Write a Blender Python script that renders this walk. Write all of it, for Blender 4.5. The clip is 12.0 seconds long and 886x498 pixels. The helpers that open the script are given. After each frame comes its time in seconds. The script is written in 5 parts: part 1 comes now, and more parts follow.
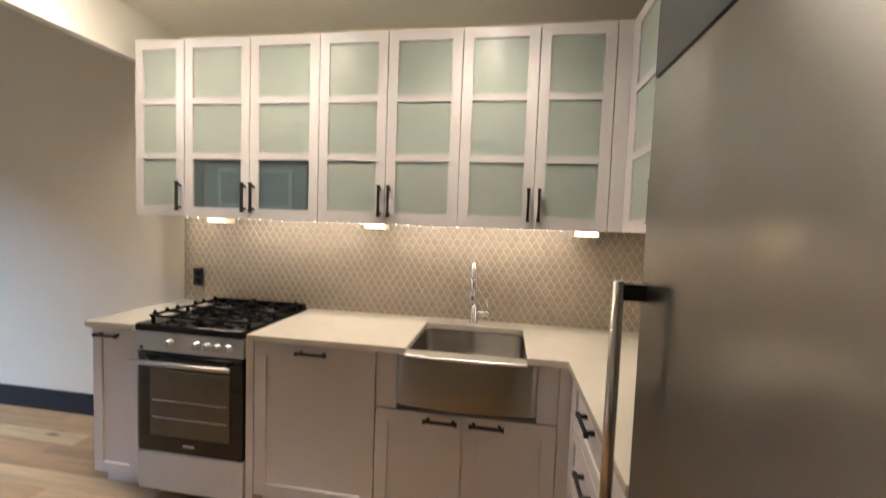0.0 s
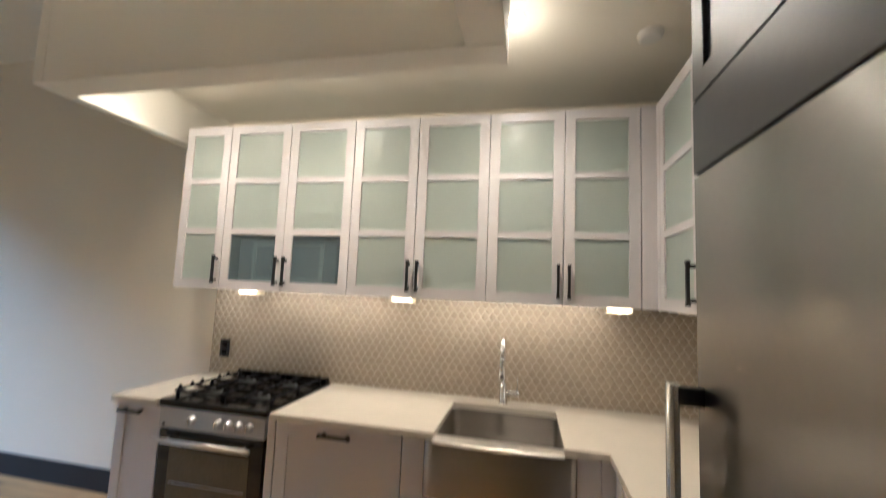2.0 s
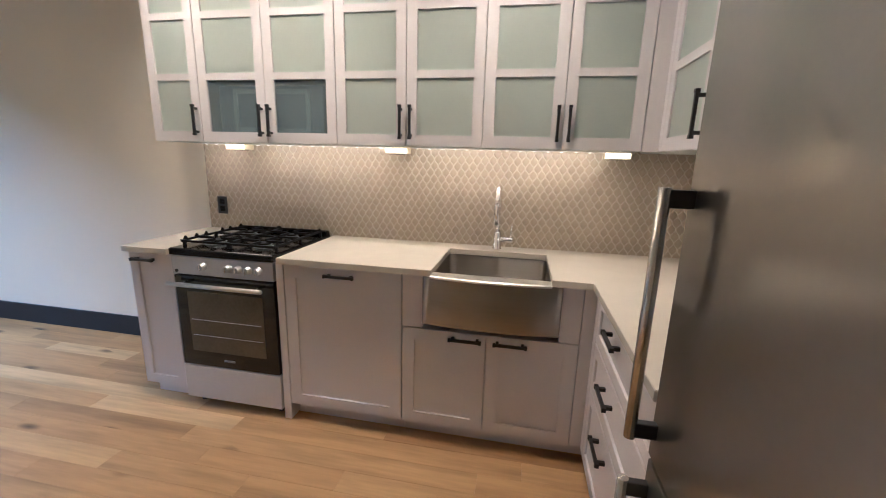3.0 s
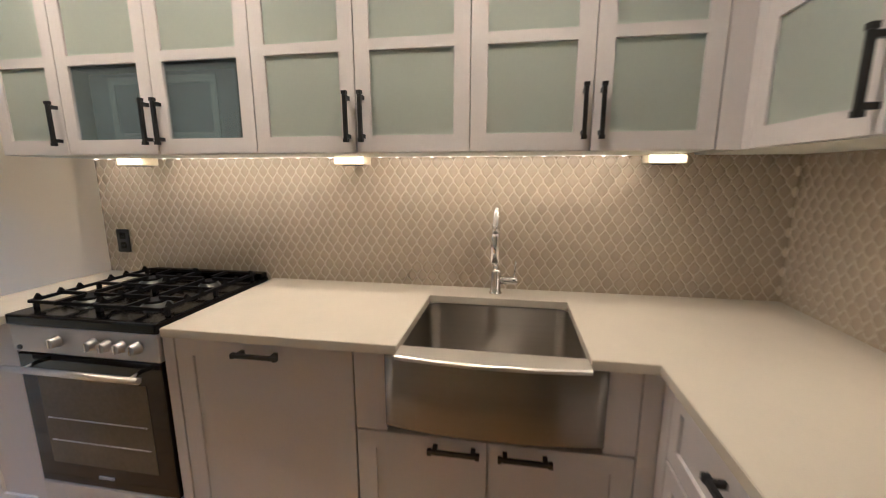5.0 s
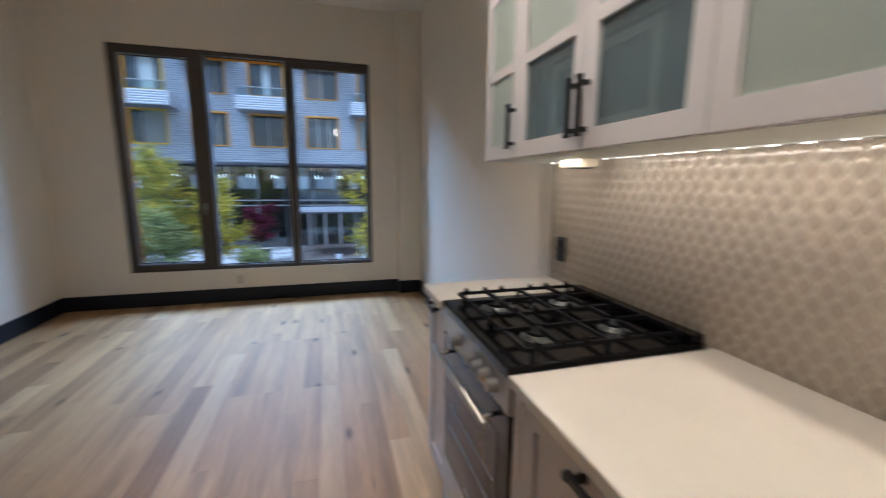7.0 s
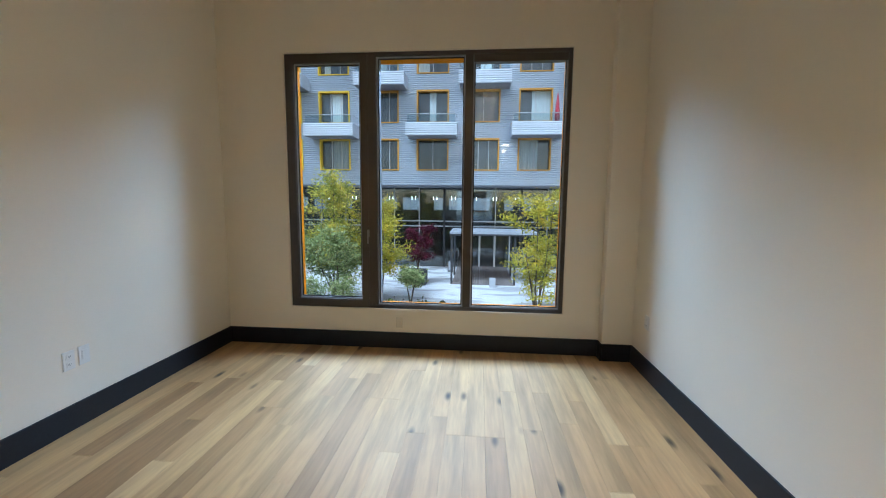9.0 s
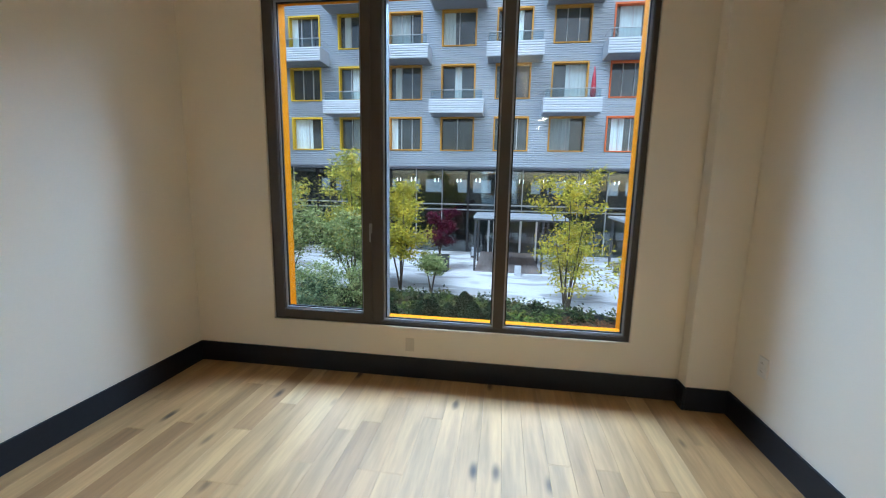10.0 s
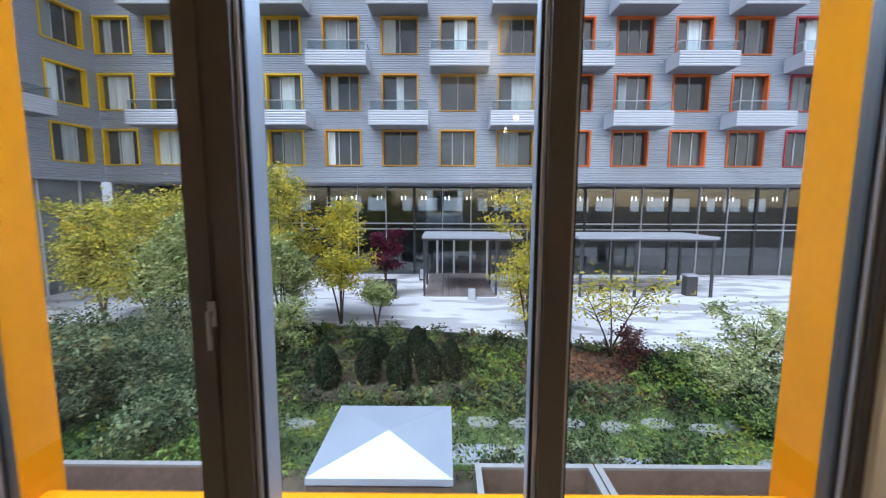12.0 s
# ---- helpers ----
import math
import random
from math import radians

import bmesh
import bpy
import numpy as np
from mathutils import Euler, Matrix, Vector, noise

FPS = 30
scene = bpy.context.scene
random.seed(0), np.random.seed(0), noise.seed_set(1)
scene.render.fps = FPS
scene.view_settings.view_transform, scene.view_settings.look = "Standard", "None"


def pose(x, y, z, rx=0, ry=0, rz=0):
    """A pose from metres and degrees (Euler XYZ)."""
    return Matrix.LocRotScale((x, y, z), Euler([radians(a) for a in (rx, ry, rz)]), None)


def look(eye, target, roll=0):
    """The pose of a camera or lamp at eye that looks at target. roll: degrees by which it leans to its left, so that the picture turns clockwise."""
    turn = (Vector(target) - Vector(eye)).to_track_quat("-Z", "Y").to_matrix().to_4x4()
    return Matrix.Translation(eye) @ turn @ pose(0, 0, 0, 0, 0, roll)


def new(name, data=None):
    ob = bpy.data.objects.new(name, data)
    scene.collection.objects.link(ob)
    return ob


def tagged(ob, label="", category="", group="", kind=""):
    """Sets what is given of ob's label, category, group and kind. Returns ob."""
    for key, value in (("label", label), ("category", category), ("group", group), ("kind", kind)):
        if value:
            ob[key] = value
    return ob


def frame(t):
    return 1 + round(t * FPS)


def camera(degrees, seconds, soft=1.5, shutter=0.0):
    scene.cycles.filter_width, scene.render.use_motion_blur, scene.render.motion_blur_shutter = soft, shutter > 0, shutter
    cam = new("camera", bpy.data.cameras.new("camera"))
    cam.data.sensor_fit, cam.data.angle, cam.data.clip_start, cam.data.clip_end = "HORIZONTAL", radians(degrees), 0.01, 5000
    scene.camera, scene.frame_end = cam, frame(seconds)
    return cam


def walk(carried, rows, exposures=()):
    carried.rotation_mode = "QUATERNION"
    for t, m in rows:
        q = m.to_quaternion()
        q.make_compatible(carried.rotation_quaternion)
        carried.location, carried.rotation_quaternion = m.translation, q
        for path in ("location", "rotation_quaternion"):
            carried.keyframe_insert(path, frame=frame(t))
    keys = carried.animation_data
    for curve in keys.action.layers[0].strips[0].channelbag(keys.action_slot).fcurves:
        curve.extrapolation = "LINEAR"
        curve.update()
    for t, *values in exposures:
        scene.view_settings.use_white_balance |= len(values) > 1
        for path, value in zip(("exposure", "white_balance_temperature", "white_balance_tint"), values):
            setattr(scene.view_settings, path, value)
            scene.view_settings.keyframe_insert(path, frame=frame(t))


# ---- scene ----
cam = camera(95.7, 12.0, soft=1.0, shutter=0.5)
PATH = [
    (0, (1.213, -2.389, 1.472), (0.906, -0.416, 1.357), 2.1),
    (0.5, (1.188, -2.419, 1.52), (0.817, -0.465, 1.736), 1.6),
    (1, (1.18, -2.427, 1.594), (0.807, -0.515, 2.047), 1.9),
    (1.5, (1.189, -2.427, 1.634), (0.793, -0.528, 2.12), 2.2),
    (2, (1.17, -2.39, 1.538), (0.753, -0.443, 1.727), 2.4),
    (2.5, (1.181, -2.382, 1.462), (0.765, -0.441, 1.216), 2.2),
    (3, (1.175, -2.376, 1.413), (0.805, -0.459, 0.977), 1.6),
    (3.5, (1.125, -2.331, 1.412), (0.866, -0.394, 0.988), 0.8),
    (3.7, (1.118, -2.275, 1.416), (0.886, -0.333, 0.992), 0.7),
    (5.5, (1.082, -1.448, 1.402), (0.595, 0.462, 1.062), -1.2),
    (6, (1.015, -1.224, 1.403), (-0.002, 0.463, 1.058), -1.3),
    (6.5, (0.943, -1.076, 1.399), (-0.632, 0.115, 1.08), 0.1),
    (7, (0.831, -1.058, 1.377), (-1.066, -0.513, 1.049), 0.5),
    (7.5, (0.605, -1.11, 1.366), (-1.37, -1.085, 1.052), 0.8),
    (7.7, (0.505, -1.150, 1.380), (-1.472, -1.190, 1.079), 0.7),
    (9.5, (-0.943, -1.367, 1.399), (-2.915, -1.589, 1.146), 0.7),
    (10, (-1.413, -1.43, 1.418), (-3.367, -1.714, 1.097), 1.1),
    (10.5, (-1.866, -1.542, 1.421), (-3.835, -1.741, 1.135), 0.2),
    (11, (-2.319, -1.604, 1.411), (-4.298, -1.752, 1.166), 0.9),
    (11.5, (-2.73, -1.653, 1.415), (-4.713, -1.754, 1.174), 1.0),
    (12, (-3.105, -1.725, 1.395), (-5.092, -1.738, 1.164), 0.2),
]
EXPOSURES = [(0, 0.18, 5100, 12), (1.5, 0.05, 4900, 10), (2.5, 0.1, 4900, 13), (3.0, 0.18, 4850, 16), (3.5, 0.16, 4950, 16), (5.5, -0.17, 5100, 13), (6.0, -0.25, 4800, 13), (6.5, -0.33, 4600, 15), (7, -0.3, 4750, 14), (7.5, -0.02, 5050, 11), (9.5, -0.03, 5250, 7), (10.5, 0.1, 5700, 10), (11.0, 0.02, 6300, 18), (12.0, -0.08, 5850, 18)]
walk(cam, [(t, look(eye, target, roll)) for t, eye, target, roll in PATH], EXPOSURES)

# ---- world, sun and lamps ----
world = bpy.data.worlds.new("world")
scene.world = world
world.use_nodes = True
wn = world.node_tree
sky = wn.nodes.new("ShaderNodeTexSky")
sky.sky_type = "NISHITA"
sky.sun_disc = False
sky.sun_elevation = radians(38)
sky.sun_rotation = radians(70)
sky.dust_density = 1.5
wn.links.new(sky.outputs[0], wn.nodes["Background"].inputs[0])
wn.nodes["Background"].inputs[1].default_value = 0.15


def lamp(name, kind, matrix, power, color, **settings):
    data = bpy.data.lights.new(name, kind)
    data.energy, data.color = power, color
    for key, value in settings.items():
        if key == "size":
            data.size = value
        elif key == "size_y":
            data.shape, data.size_y = "RECTANGLE", value
        elif key == "spread":
            data.spread = value
        elif key == "angle":
            data.angle = value
        elif key == "spot_size":
            data.spot_size, data.spot_blend = value, 1.0
        elif key == "radius":
            data.shadow_soft_size = value
    ob = new(name, data)
    ob.matrix_world = matrix
    return ob


WARM = (1.0, 0.74, 0.44)
lamp("sun", "SUN", look((0, 0, 30), (-12, 8, 8)), 4.2, (0.88, 0.94, 1.0), angle=radians(25))
lamp("window_daylight", "AREA", look((-7.9, -1.83, 5.6), (-1.5, -1.83, 0.6)), 2000, (0.63, 0.815, 1.0), size=8.5, size_y=2.4)
for lx in (1.091, 0.13, -0.66):
    lamp("downlight_lamp", "SPOT", look((lx, -0.807, 2.63), (lx, -0.807, 0)), 45, WARM, spot_size=radians(136), radius=0.04)
    lamp("downlight_glow", "POINT", look((lx, -0.807, 2.51), (lx, -0.807, 0)), 2.0, WARM, radius=0.04)
lamp("cove_lamp", "AREA", look((-0.05, -0.99, 3.10), (-0.05, -0.99, 4)), 20, WARM, size=1.9, size_y=0.05)
lamp("under_cabinet_lamp", "AREA", look((0.42, -0.165, 1.464), (0.42, 0.3, 0)), 6.2, WARM, size=2.55, size_y=0.02)
lamp("under_cabinet_lamp_side", "AREA", look((2.03, -0.80, 1.460), (2.06, -0.80, 0)) @ pose(0, 0, 0, 0, 0, 90), 2.4, WARM, size=1.2, size_y=0.02)


# ---- materials ----
def material(name, color, rough=0.5, metal=0.0, amount=0.08, scale=6.0, fine=60.0, bump=0.05, coat=0.0, stretch=(1, 1, 1),
             transmission=0.0, spec=0.5, vary=0.0, spots=None, emit=0.0, rough_vary=0.1):
    """A surface with broad stains, fine grain and slight relief."""
    m = bpy.data.materials.new(name)
    m.use_nodes = True
    nt = m.node_tree
    bsdf = nt.nodes["Principled BSDF"]
    tex = nt.nodes.new("ShaderNodeTexCoord")
    mapping = nt.nodes.new("ShaderNodeMapping")
    mapping.inputs["Scale"].default_value = stretch
    nt.links.new(tex.outputs["Object"], mapping.inputs["Vector"])
    info = nt.nodes.new("ShaderNodeObjectInfo")
    shift = nt.nodes.new("ShaderNodeVectorMath")
    shift.operation = "ADD"
    times = nt.nodes.new("ShaderNodeMath")
    times.operation = "MULTIPLY"
    times.inputs[1].default_value = 37.0
    nt.links.new(info.outputs["Random"], times.inputs[0])
    nt.links.new(mapping.outputs[0], shift.inputs[0])
    nt.links.new(times.outputs[0], shift.inputs[1])
    broad = nt.nodes.new("ShaderNodeTexNoise")
    broad.inputs["Scale"].default_value = scale
    broad.inputs["Detail"].default_value = 4
    small = nt.nodes.new("ShaderNodeTexNoise")
    small.inputs["Scale"].default_value = fine
    small.inputs["Detail"].default_value = 3
    for n in (broad, small):
        nt.links.new(shift.outputs[0], n.inputs["Vector"])
    both = nt.nodes.new("ShaderNodeMath")
    both.operation = "ADD"
    nt.links.new(broad.outputs["Fac"], both.inputs[0])
    nt.links.new(small.outputs["Fac"], both.inputs[1])
    ramp = nt.nodes.new("ShaderNodeMapRange")
    ramp.inputs["From Min"].default_value, ramp.inputs["From Max"].default_value = 0.7, 1.3
    ramp.inputs["To Min"].default_value, ramp.inputs["To Max"].default_value = 1 - amount, 1 + amount
    nt.links.new(both.outputs[0], ramp.inputs["Value"])
    value = ramp.outputs[0]
    if vary:
        own = nt.nodes.new("ShaderNodeMapRange")
        own.inputs["To Min"].default_value, own.inputs["To Max"].default_value = 1 - vary, 1 + vary
        nt.links.new(info.outputs["Random"], own.inputs["Value"])
        mul = nt.nodes.new("ShaderNodeMath")
        mul.operation = "MULTIPLY"
        nt.links.new(ramp.outputs[0], mul.inputs[0])
        nt.links.new(own.outputs[0], mul.inputs[1])
        value = mul.outputs[0]
    tint = nt.nodes.new("ShaderNodeVectorMath")
    tint.operation = "SCALE"
    tint.inputs[0].default_value = color
    nt.links.new(value, tint.inputs["Scale"])
    nt.links.new(tint.outputs[0], bsdf.inputs["Base Color"])
    gloss = nt.nodes.new("ShaderNodeMapRange")
    gloss.inputs["To Min"].default_value = max(0.02, rough * (1 - rough_vary))
    gloss.inputs["To Max"].default_value = min(1.0, rough * (1 + rough_vary))
    nt.links.new(broad.outputs["Fac"], gloss.inputs["Value"])
    nt.links.new(gloss.outputs[0], bsdf.inputs["Roughness"])
    if bump:
        relief = nt.nodes.new("ShaderNodeBump")
        relief.inputs["Strength"].default_value, relief.inputs["Distance"].default_value = bump, 0.01
        nt.links.new(small.outputs["Fac"], relief.inputs["Height"])
        nt.links.new(relief.outputs[0], bsdf.inputs["Normal"])
    bsdf.inputs["Metallic"].default_value = metal
    bsdf.inputs["Coat Weight"].default_value = coat
    bsdf.inputs["Coat Roughness"].default_value = 0.1
    bsdf.inputs["Transmission Weight"].default_value = transmission
    bsdf.inputs["Specular IOR Level"].default_value = spec
    if emit:
        bsdf.inputs["Emission Color"].default_value = (*color, 1)
        bsdf.inputs["Emission Strength"].default_value = emit
    return m


def wood_plank():
    """Natural oak: each board its own tone, long grain and a few dark knots."""
    m = material("oak_plank", (0.5, 0.33, 0.18), 0.5, amount=0.13, scale=1.3, fine=9, bump=0.03, stretch=(0.6, 6, 6), vary=0.0, spec=0.35)
    nt = m.node_tree
    bsdf = nt.nodes["Principled BSDF"]
    tint = next(n for n in nt.nodes if n.type == "VECT_MATH" and n.operation == "SCALE")
    info = next(n for n in nt.nodes if n.type == "OBJECT_INFO")
    tone = nt.nodes.new("ShaderNodeValToRGB")
    stops = ((0.0, (0.30, 0.168, 0.07, 1)), (0.12, (0.43, 0.258, 0.112, 1)), (0.86, (0.50, 0.312, 0.138, 1)), (1.0, (0.62, 0.425, 0.215, 1)))
    tone.color_ramp.elements[0].position, tone.color_ramp.elements[0].color = stops[0]
    tone.color_ramp.elements[1].position, tone.color_ramp.elements[1].color = stops[-1]
    for p, c in stops[1:-1]:
        tone.color_ramp.elements.new(p).color = c
    nt.links.new(info.outputs["Random"], tone.inputs[0])
    nt.links.new(tone.outputs[0], tint.inputs[0])
    tex = next(n for n in nt.nodes if n.type == "TEX_COORD")
    knots = nt.nodes.new("ShaderNodeTexVoronoi")
    knots.inputs["Scale"].default_value = 1.0
    warp = nt.nodes.new("ShaderNodeMapping")
    warp.inputs["Scale"].default_value = (4.6, 13.0, 1)
    add = nt.nodes.new("ShaderNodeVectorMath")
    add.operation = "ADD"
    times = next(n for n in nt.nodes if n.type == "MATH" and n.operation == "MULTIPLY")
    nt.links.new(tex.outputs["Object"], warp.inputs["Vector"])
    nt.links.new(warp.outputs[0], add.inputs[0])
    nt.links.new(times.outputs[0], add.inputs[1])
    nt.links.new(add.outputs[0], knots.inputs["Vector"])
    near = nt.nodes.new("ShaderNodeMapRange")
    near.inputs["From Min"].default_value, near.inputs["From Max"].default_value = 0.06, 0.46
    near.inputs["To Min"].default_value, near.inputs["To Max"].default_value = 0.12, 1.0
    near.interpolation_type = "SMOOTHSTEP"
    split = nt.nodes.new("ShaderNodeSeparateColor")
    nt.links.new(knots.outputs["Color"], split.inputs[0])
    few = nt.nodes.new("ShaderNodeMapRange")
    few.inputs["From Min"].default_value, few.inputs["From Max"].default_value = 0.90, 0.95
    few.inputs["To Min"].default_value, few.inputs["To Max"].default_value = 0.6, 0.0
    nt.links.new(split.outputs[0], few.inputs["Value"])
    further = nt.nodes.new("ShaderNodeMath")
    nt.links.new(knots.outputs["Distance"], further.inputs[0])
    nt.links.new(few.outputs[0], further.inputs[1])
    nt.links.new(further.outputs[0], near.inputs["Value"])
    run = nt.nodes.new("ShaderNodeMapping")
    run.inputs["Scale"].default_value = (1.1, 11.0, 1)
    other = nt.nodes.new("ShaderNodeVectorMath")
    other.operation = "ADD"
    nt.links.new(tex.outputs["Object"], run.inputs["Vector"])
    nt.links.new(run.outputs[0], other.inputs[0])
    nt.links.new(times.outputs[0], other.inputs[1])
    heart = nt.nodes.new("ShaderNodeTexNoise")
    heart.inputs["Scale"].default_value, heart.inputs["Detail"].default_value = 1.0, 5.0
    nt.links.new(other.outputs[0], heart.inputs["Vector"])
    streak = nt.nodes.new("ShaderNodeMapRange")
    streak.inputs["From Min"].default_value, streak.inputs["From Max"].default_value = 0.46, 0.72
    streak.inputs["To Min"].default_value, streak.inputs["To Max"].default_value = 1.03, 0.72
    nt.links.new(heart.outputs["Fac"], streak.inputs["Value"])
    joined = nt.nodes.new("ShaderNodeMath")
    joined.operation = "MULTIPLY"
    nt.links.new(near.outputs[0], joined.inputs[0])
    nt.links.new(streak.outputs[0], joined.inputs[1])
    dark = nt.nodes.new("ShaderNodeVectorMath")
    dark.operation = "SCALE"
    nt.links.new(tint.outputs[0], dark.inputs[0])
    nt.links.new(joined.outputs[0], dark.inputs["Scale"])
    nt.links.new(dark.outputs[0], bsdf.inputs["Base Color"])
    return m


def brushed(m, wide, share_of=0.5):
    """Brushed steel: part of the gloss is drawn out across a grain that runs level round the upright axis."""
    nt = m.node_tree
    bsdf = nt.nodes["Principled BSDF"]
    tint = next(n for n in nt.nodes if n.type == "VECT_MATH" and n.operation == "SCALE")
    grain = nt.nodes.new("ShaderNodeTangent")
    grain.direction_type, grain.axis = "RADIAL", "Z"
    drawn = nt.nodes.new("ShaderNodeBsdfAnisotropic")
    drawn.inputs["Roughness"].default_value = wide
    drawn.inputs["Anisotropy"].default_value = 0.7
    nt.links.new(tint.outputs[0], drawn.inputs["Color"])
    both = nt.nodes.new("ShaderNodeMixShader")
    both.inputs[0].default_value = share_of
    for node in (bsdf, drawn):
        nt.links.new(grain.outputs[0], node.inputs["Tangent"])
    bsdf.inputs["Anisotropic"].default_value = 0.7
    bsdf.inputs["Anisotropic Rotation"].default_value = 0.25
    nt.links.new(bsdf.outputs[0], both.inputs[1])
    nt.links.new(drawn.outputs[0], both.inputs[2])
    nt.links.new(both.outputs[0], nt.nodes["Material Output"].inputs[0])
    return m


def etched_glass():
    """A lightly etched grey pane: what stands behind it shows through, veiled."""
    m = material("etched_grey_pane", (0.21, 0.25, 0.27), 0.22, amount=0.04, scale=3, fine=90, bump=0.02)
    nt = m.node_tree
    clear = nt.nodes.new("ShaderNodeBsdfTransparent")
    clear.inputs[0].default_value = (0.86, 0.92, 0.94, 1)
    mix = nt.nodes.new("ShaderNodeMixShader")
    mix.inputs[0].default_value = 0.66
    nt.links.new(nt.nodes["Principled BSDF"].outputs[0], mix.inputs[1])
    nt.links.new(clear.outputs[0], mix.inputs[2])
    nt.links.new(mix.outputs[0], nt.nodes["Material Output"].inputs[0])
    return m


def clear_glass(name, tint=(0.95, 0.98, 0.97), gloss=0.035):
    """A thin pane: clear, with a mirror's gloss at a slant."""
    m = bpy.data.materials.new(name)
    m.use_nodes = True
    nt = m.node_tree
    nt.nodes.remove(nt.nodes["Principled BSDF"])
    mix = nt.nodes.new("ShaderNodeMixShader")
    clear = nt.nodes.new("ShaderNodeBsdfTransparent")
    clear.inputs[0].default_value = (*tint, 1)
    shine = nt.nodes.new("ShaderNodeBsdfGlossy")
    shine.inputs["Roughness"].default_value = 0.02
    slant = nt.nodes.new("ShaderNodeLayerWeight")
    slant.inputs[0].default_value = 0.5
    power = nt.nodes.new("ShaderNodeMath")
    power.operation = "POWER"
    power.inputs[1].default_value = 5.0
    nt.links.new(slant.outputs["Facing"], power.inputs[0])
    amount = nt.nodes.new("ShaderNodeMapRange")
    amount.inputs["To Min"].default_value, amount.inputs["To Max"].default_value = gloss, 0.9
    nt.links.new(power.outputs[0], amount.inputs["Value"])
    nt.links.new(amount.outputs[0], mix.inputs[0])
    nt.links.new(clear.outputs[0], mix.inputs[1])
    nt.links.new(shine.outputs[0], mix.inputs[2])
    nt.links.new(mix.outputs[0], nt.nodes["Material Output"].inputs[0])
    return m


def frosted_glass():
    """Etched pane: lets light through scattered, with a soft sheen."""
    m = material("frosted_glass", (0.60, 0.65, 0.61), 0.25, amount=0.03, scale=3, fine=90, bump=0.02, spec=0.6)
    nt = m.node_tree
    bsdf = nt.nodes["Principled BSDF"]
    through_light = nt.nodes.new("ShaderNodeBsdfTranslucent")
    through_light.inputs[0].default_value = (0.75, 0.83, 0.78, 1)
    mix = nt.nodes.new("ShaderNodeMixShader")
    mix.inputs[0].default_value = 0.42
    nt.links.new(bsdf.outputs[0], mix.inputs[1])
    nt.links.new(through_light.outputs[0], mix.inputs[2])
    nt.links.new(mix.outputs[0], nt.nodes["Material Output"].inputs[0])
    return m


def leaf(name, color, other, spread=0.28, scale=2.6):
    """Leaves that differ one from another and let some light through."""
    m = bpy.data.materials.new(name)
    m.use_nodes = True
    nt = m.node_tree
    bsdf = nt.nodes["Principled BSDF"]
    geo = nt.nodes.new("ShaderNodeNewGeometry")
    tone = nt.nodes.new("ShaderNodeValToRGB")
    deep = tuple(v * 0.55 for v in other)
    dry = (color[0] * 0.9 + 0.04, color[1] * 0.66 + 0.02, color[2] * 0.45, 1)
    stops = ((0.0, (*deep, 1)), (0.3, (*other, 1)), (0.78, (*color, 1)), (1.0, dry))
    tone.color_ramp.elements[0].position, tone.color_ramp.elements[0].color = stops[0]
    tone.color_ramp.elements[1].position, tone.color_ramp.elements[1].color = stops[3]
    for at, col in stops[1:3]:
        tone.color_ramp.elements.new(at).color = col
    tex = nt.nodes.new("ShaderNodeTexCoord")
    # Tone by clump, with the shading of clumps put into the leaf colour.
    clump = nt.nodes.new("ShaderNodeTexNoise")
    clump.inputs["Scale"].default_value = scale
    nt.links.new(tex.outputs["Object"], clump.inputs["Vector"])
    shift = nt.nodes.new("ShaderNodeMapRange")
    shift.inputs["From Min"].default_value, shift.inputs["From Max"].default_value = 0.3, 0.7
    shift.inputs["To Min"].default_value, shift.inputs["To Max"].default_value = -spread, spread
    nt.links.new(clump.outputs[0], shift.inputs["Value"])
    total = nt.nodes.new("ShaderNodeMath")
    total.use_clamp = True
    own = nt.nodes.new("ShaderNodeMapRange")
    own.inputs["To Min"].default_value, own.inputs["To Max"].default_value = 0.25, 0.75
    nt.links.new(geo.outputs["Random Per Island"], own.inputs["Value"])
    nt.links.new(own.outputs[0], total.inputs[0])
    nt.links.new(shift.outputs[0], total.inputs[1])
    nt.links.new(total.outputs[0], tone.inputs[0])
    nt.links.new(tone.outputs[0], bsdf.inputs["Base Color"])
    bsdf.inputs["Specular IOR Level"].default_value = 0.12
    bsdf.inputs["Roughness"].default_value = 0.7
    glow = nt.nodes.new("ShaderNodeBsdfTranslucent")
    nt.links.new(tone.outputs[0], glow.inputs[0])
    both = nt.nodes.new("ShaderNodeMixShader")
    both.inputs[0].default_value = 0.3
    nt.links.new(bsdf.outputs[0], both.inputs[1])
    nt.links.new(glow.outputs[0], both.inputs[2])
    nt.links.new(both.outputs[0], nt.nodes["Material Output"].inputs[0])
    return m


WALL = material("wall_paint", (0.85, 0.78, 0.665), 0.6, amount=0.02, scale=1.5, fine=180, bump=0.03, spec=0.3)
CEIL = material("ceiling_paint", (0.86, 0.83, 0.75), 0.7, amount=0.02, scale=1.2, fine=150, bump=0.02, spec=0.2)
CREAMPAINT = material("beige_paint", (0.66, 0.60, 0.50), 0.6, amount=0.05)
BASE = material("dark_baseboard_paint", (0.015, 0.018, 0.025), 0.45, spec=0.3, amount=0.15, scale=5, bump=0.03)
PLANK = wood_plank()
SUBFLOOR = material("plank_joint", (0.10, 0.06, 0.035), 0.8)
CAB = material("cabinet_lacquer", (0.68, 0.65, 0.66), 0.38, amount=0.02, scale=3, fine=120, bump=0.015)
CABIN = material("cabinet_inside", (0.72, 0.74, 0.70), 0.5, amount=0.03)
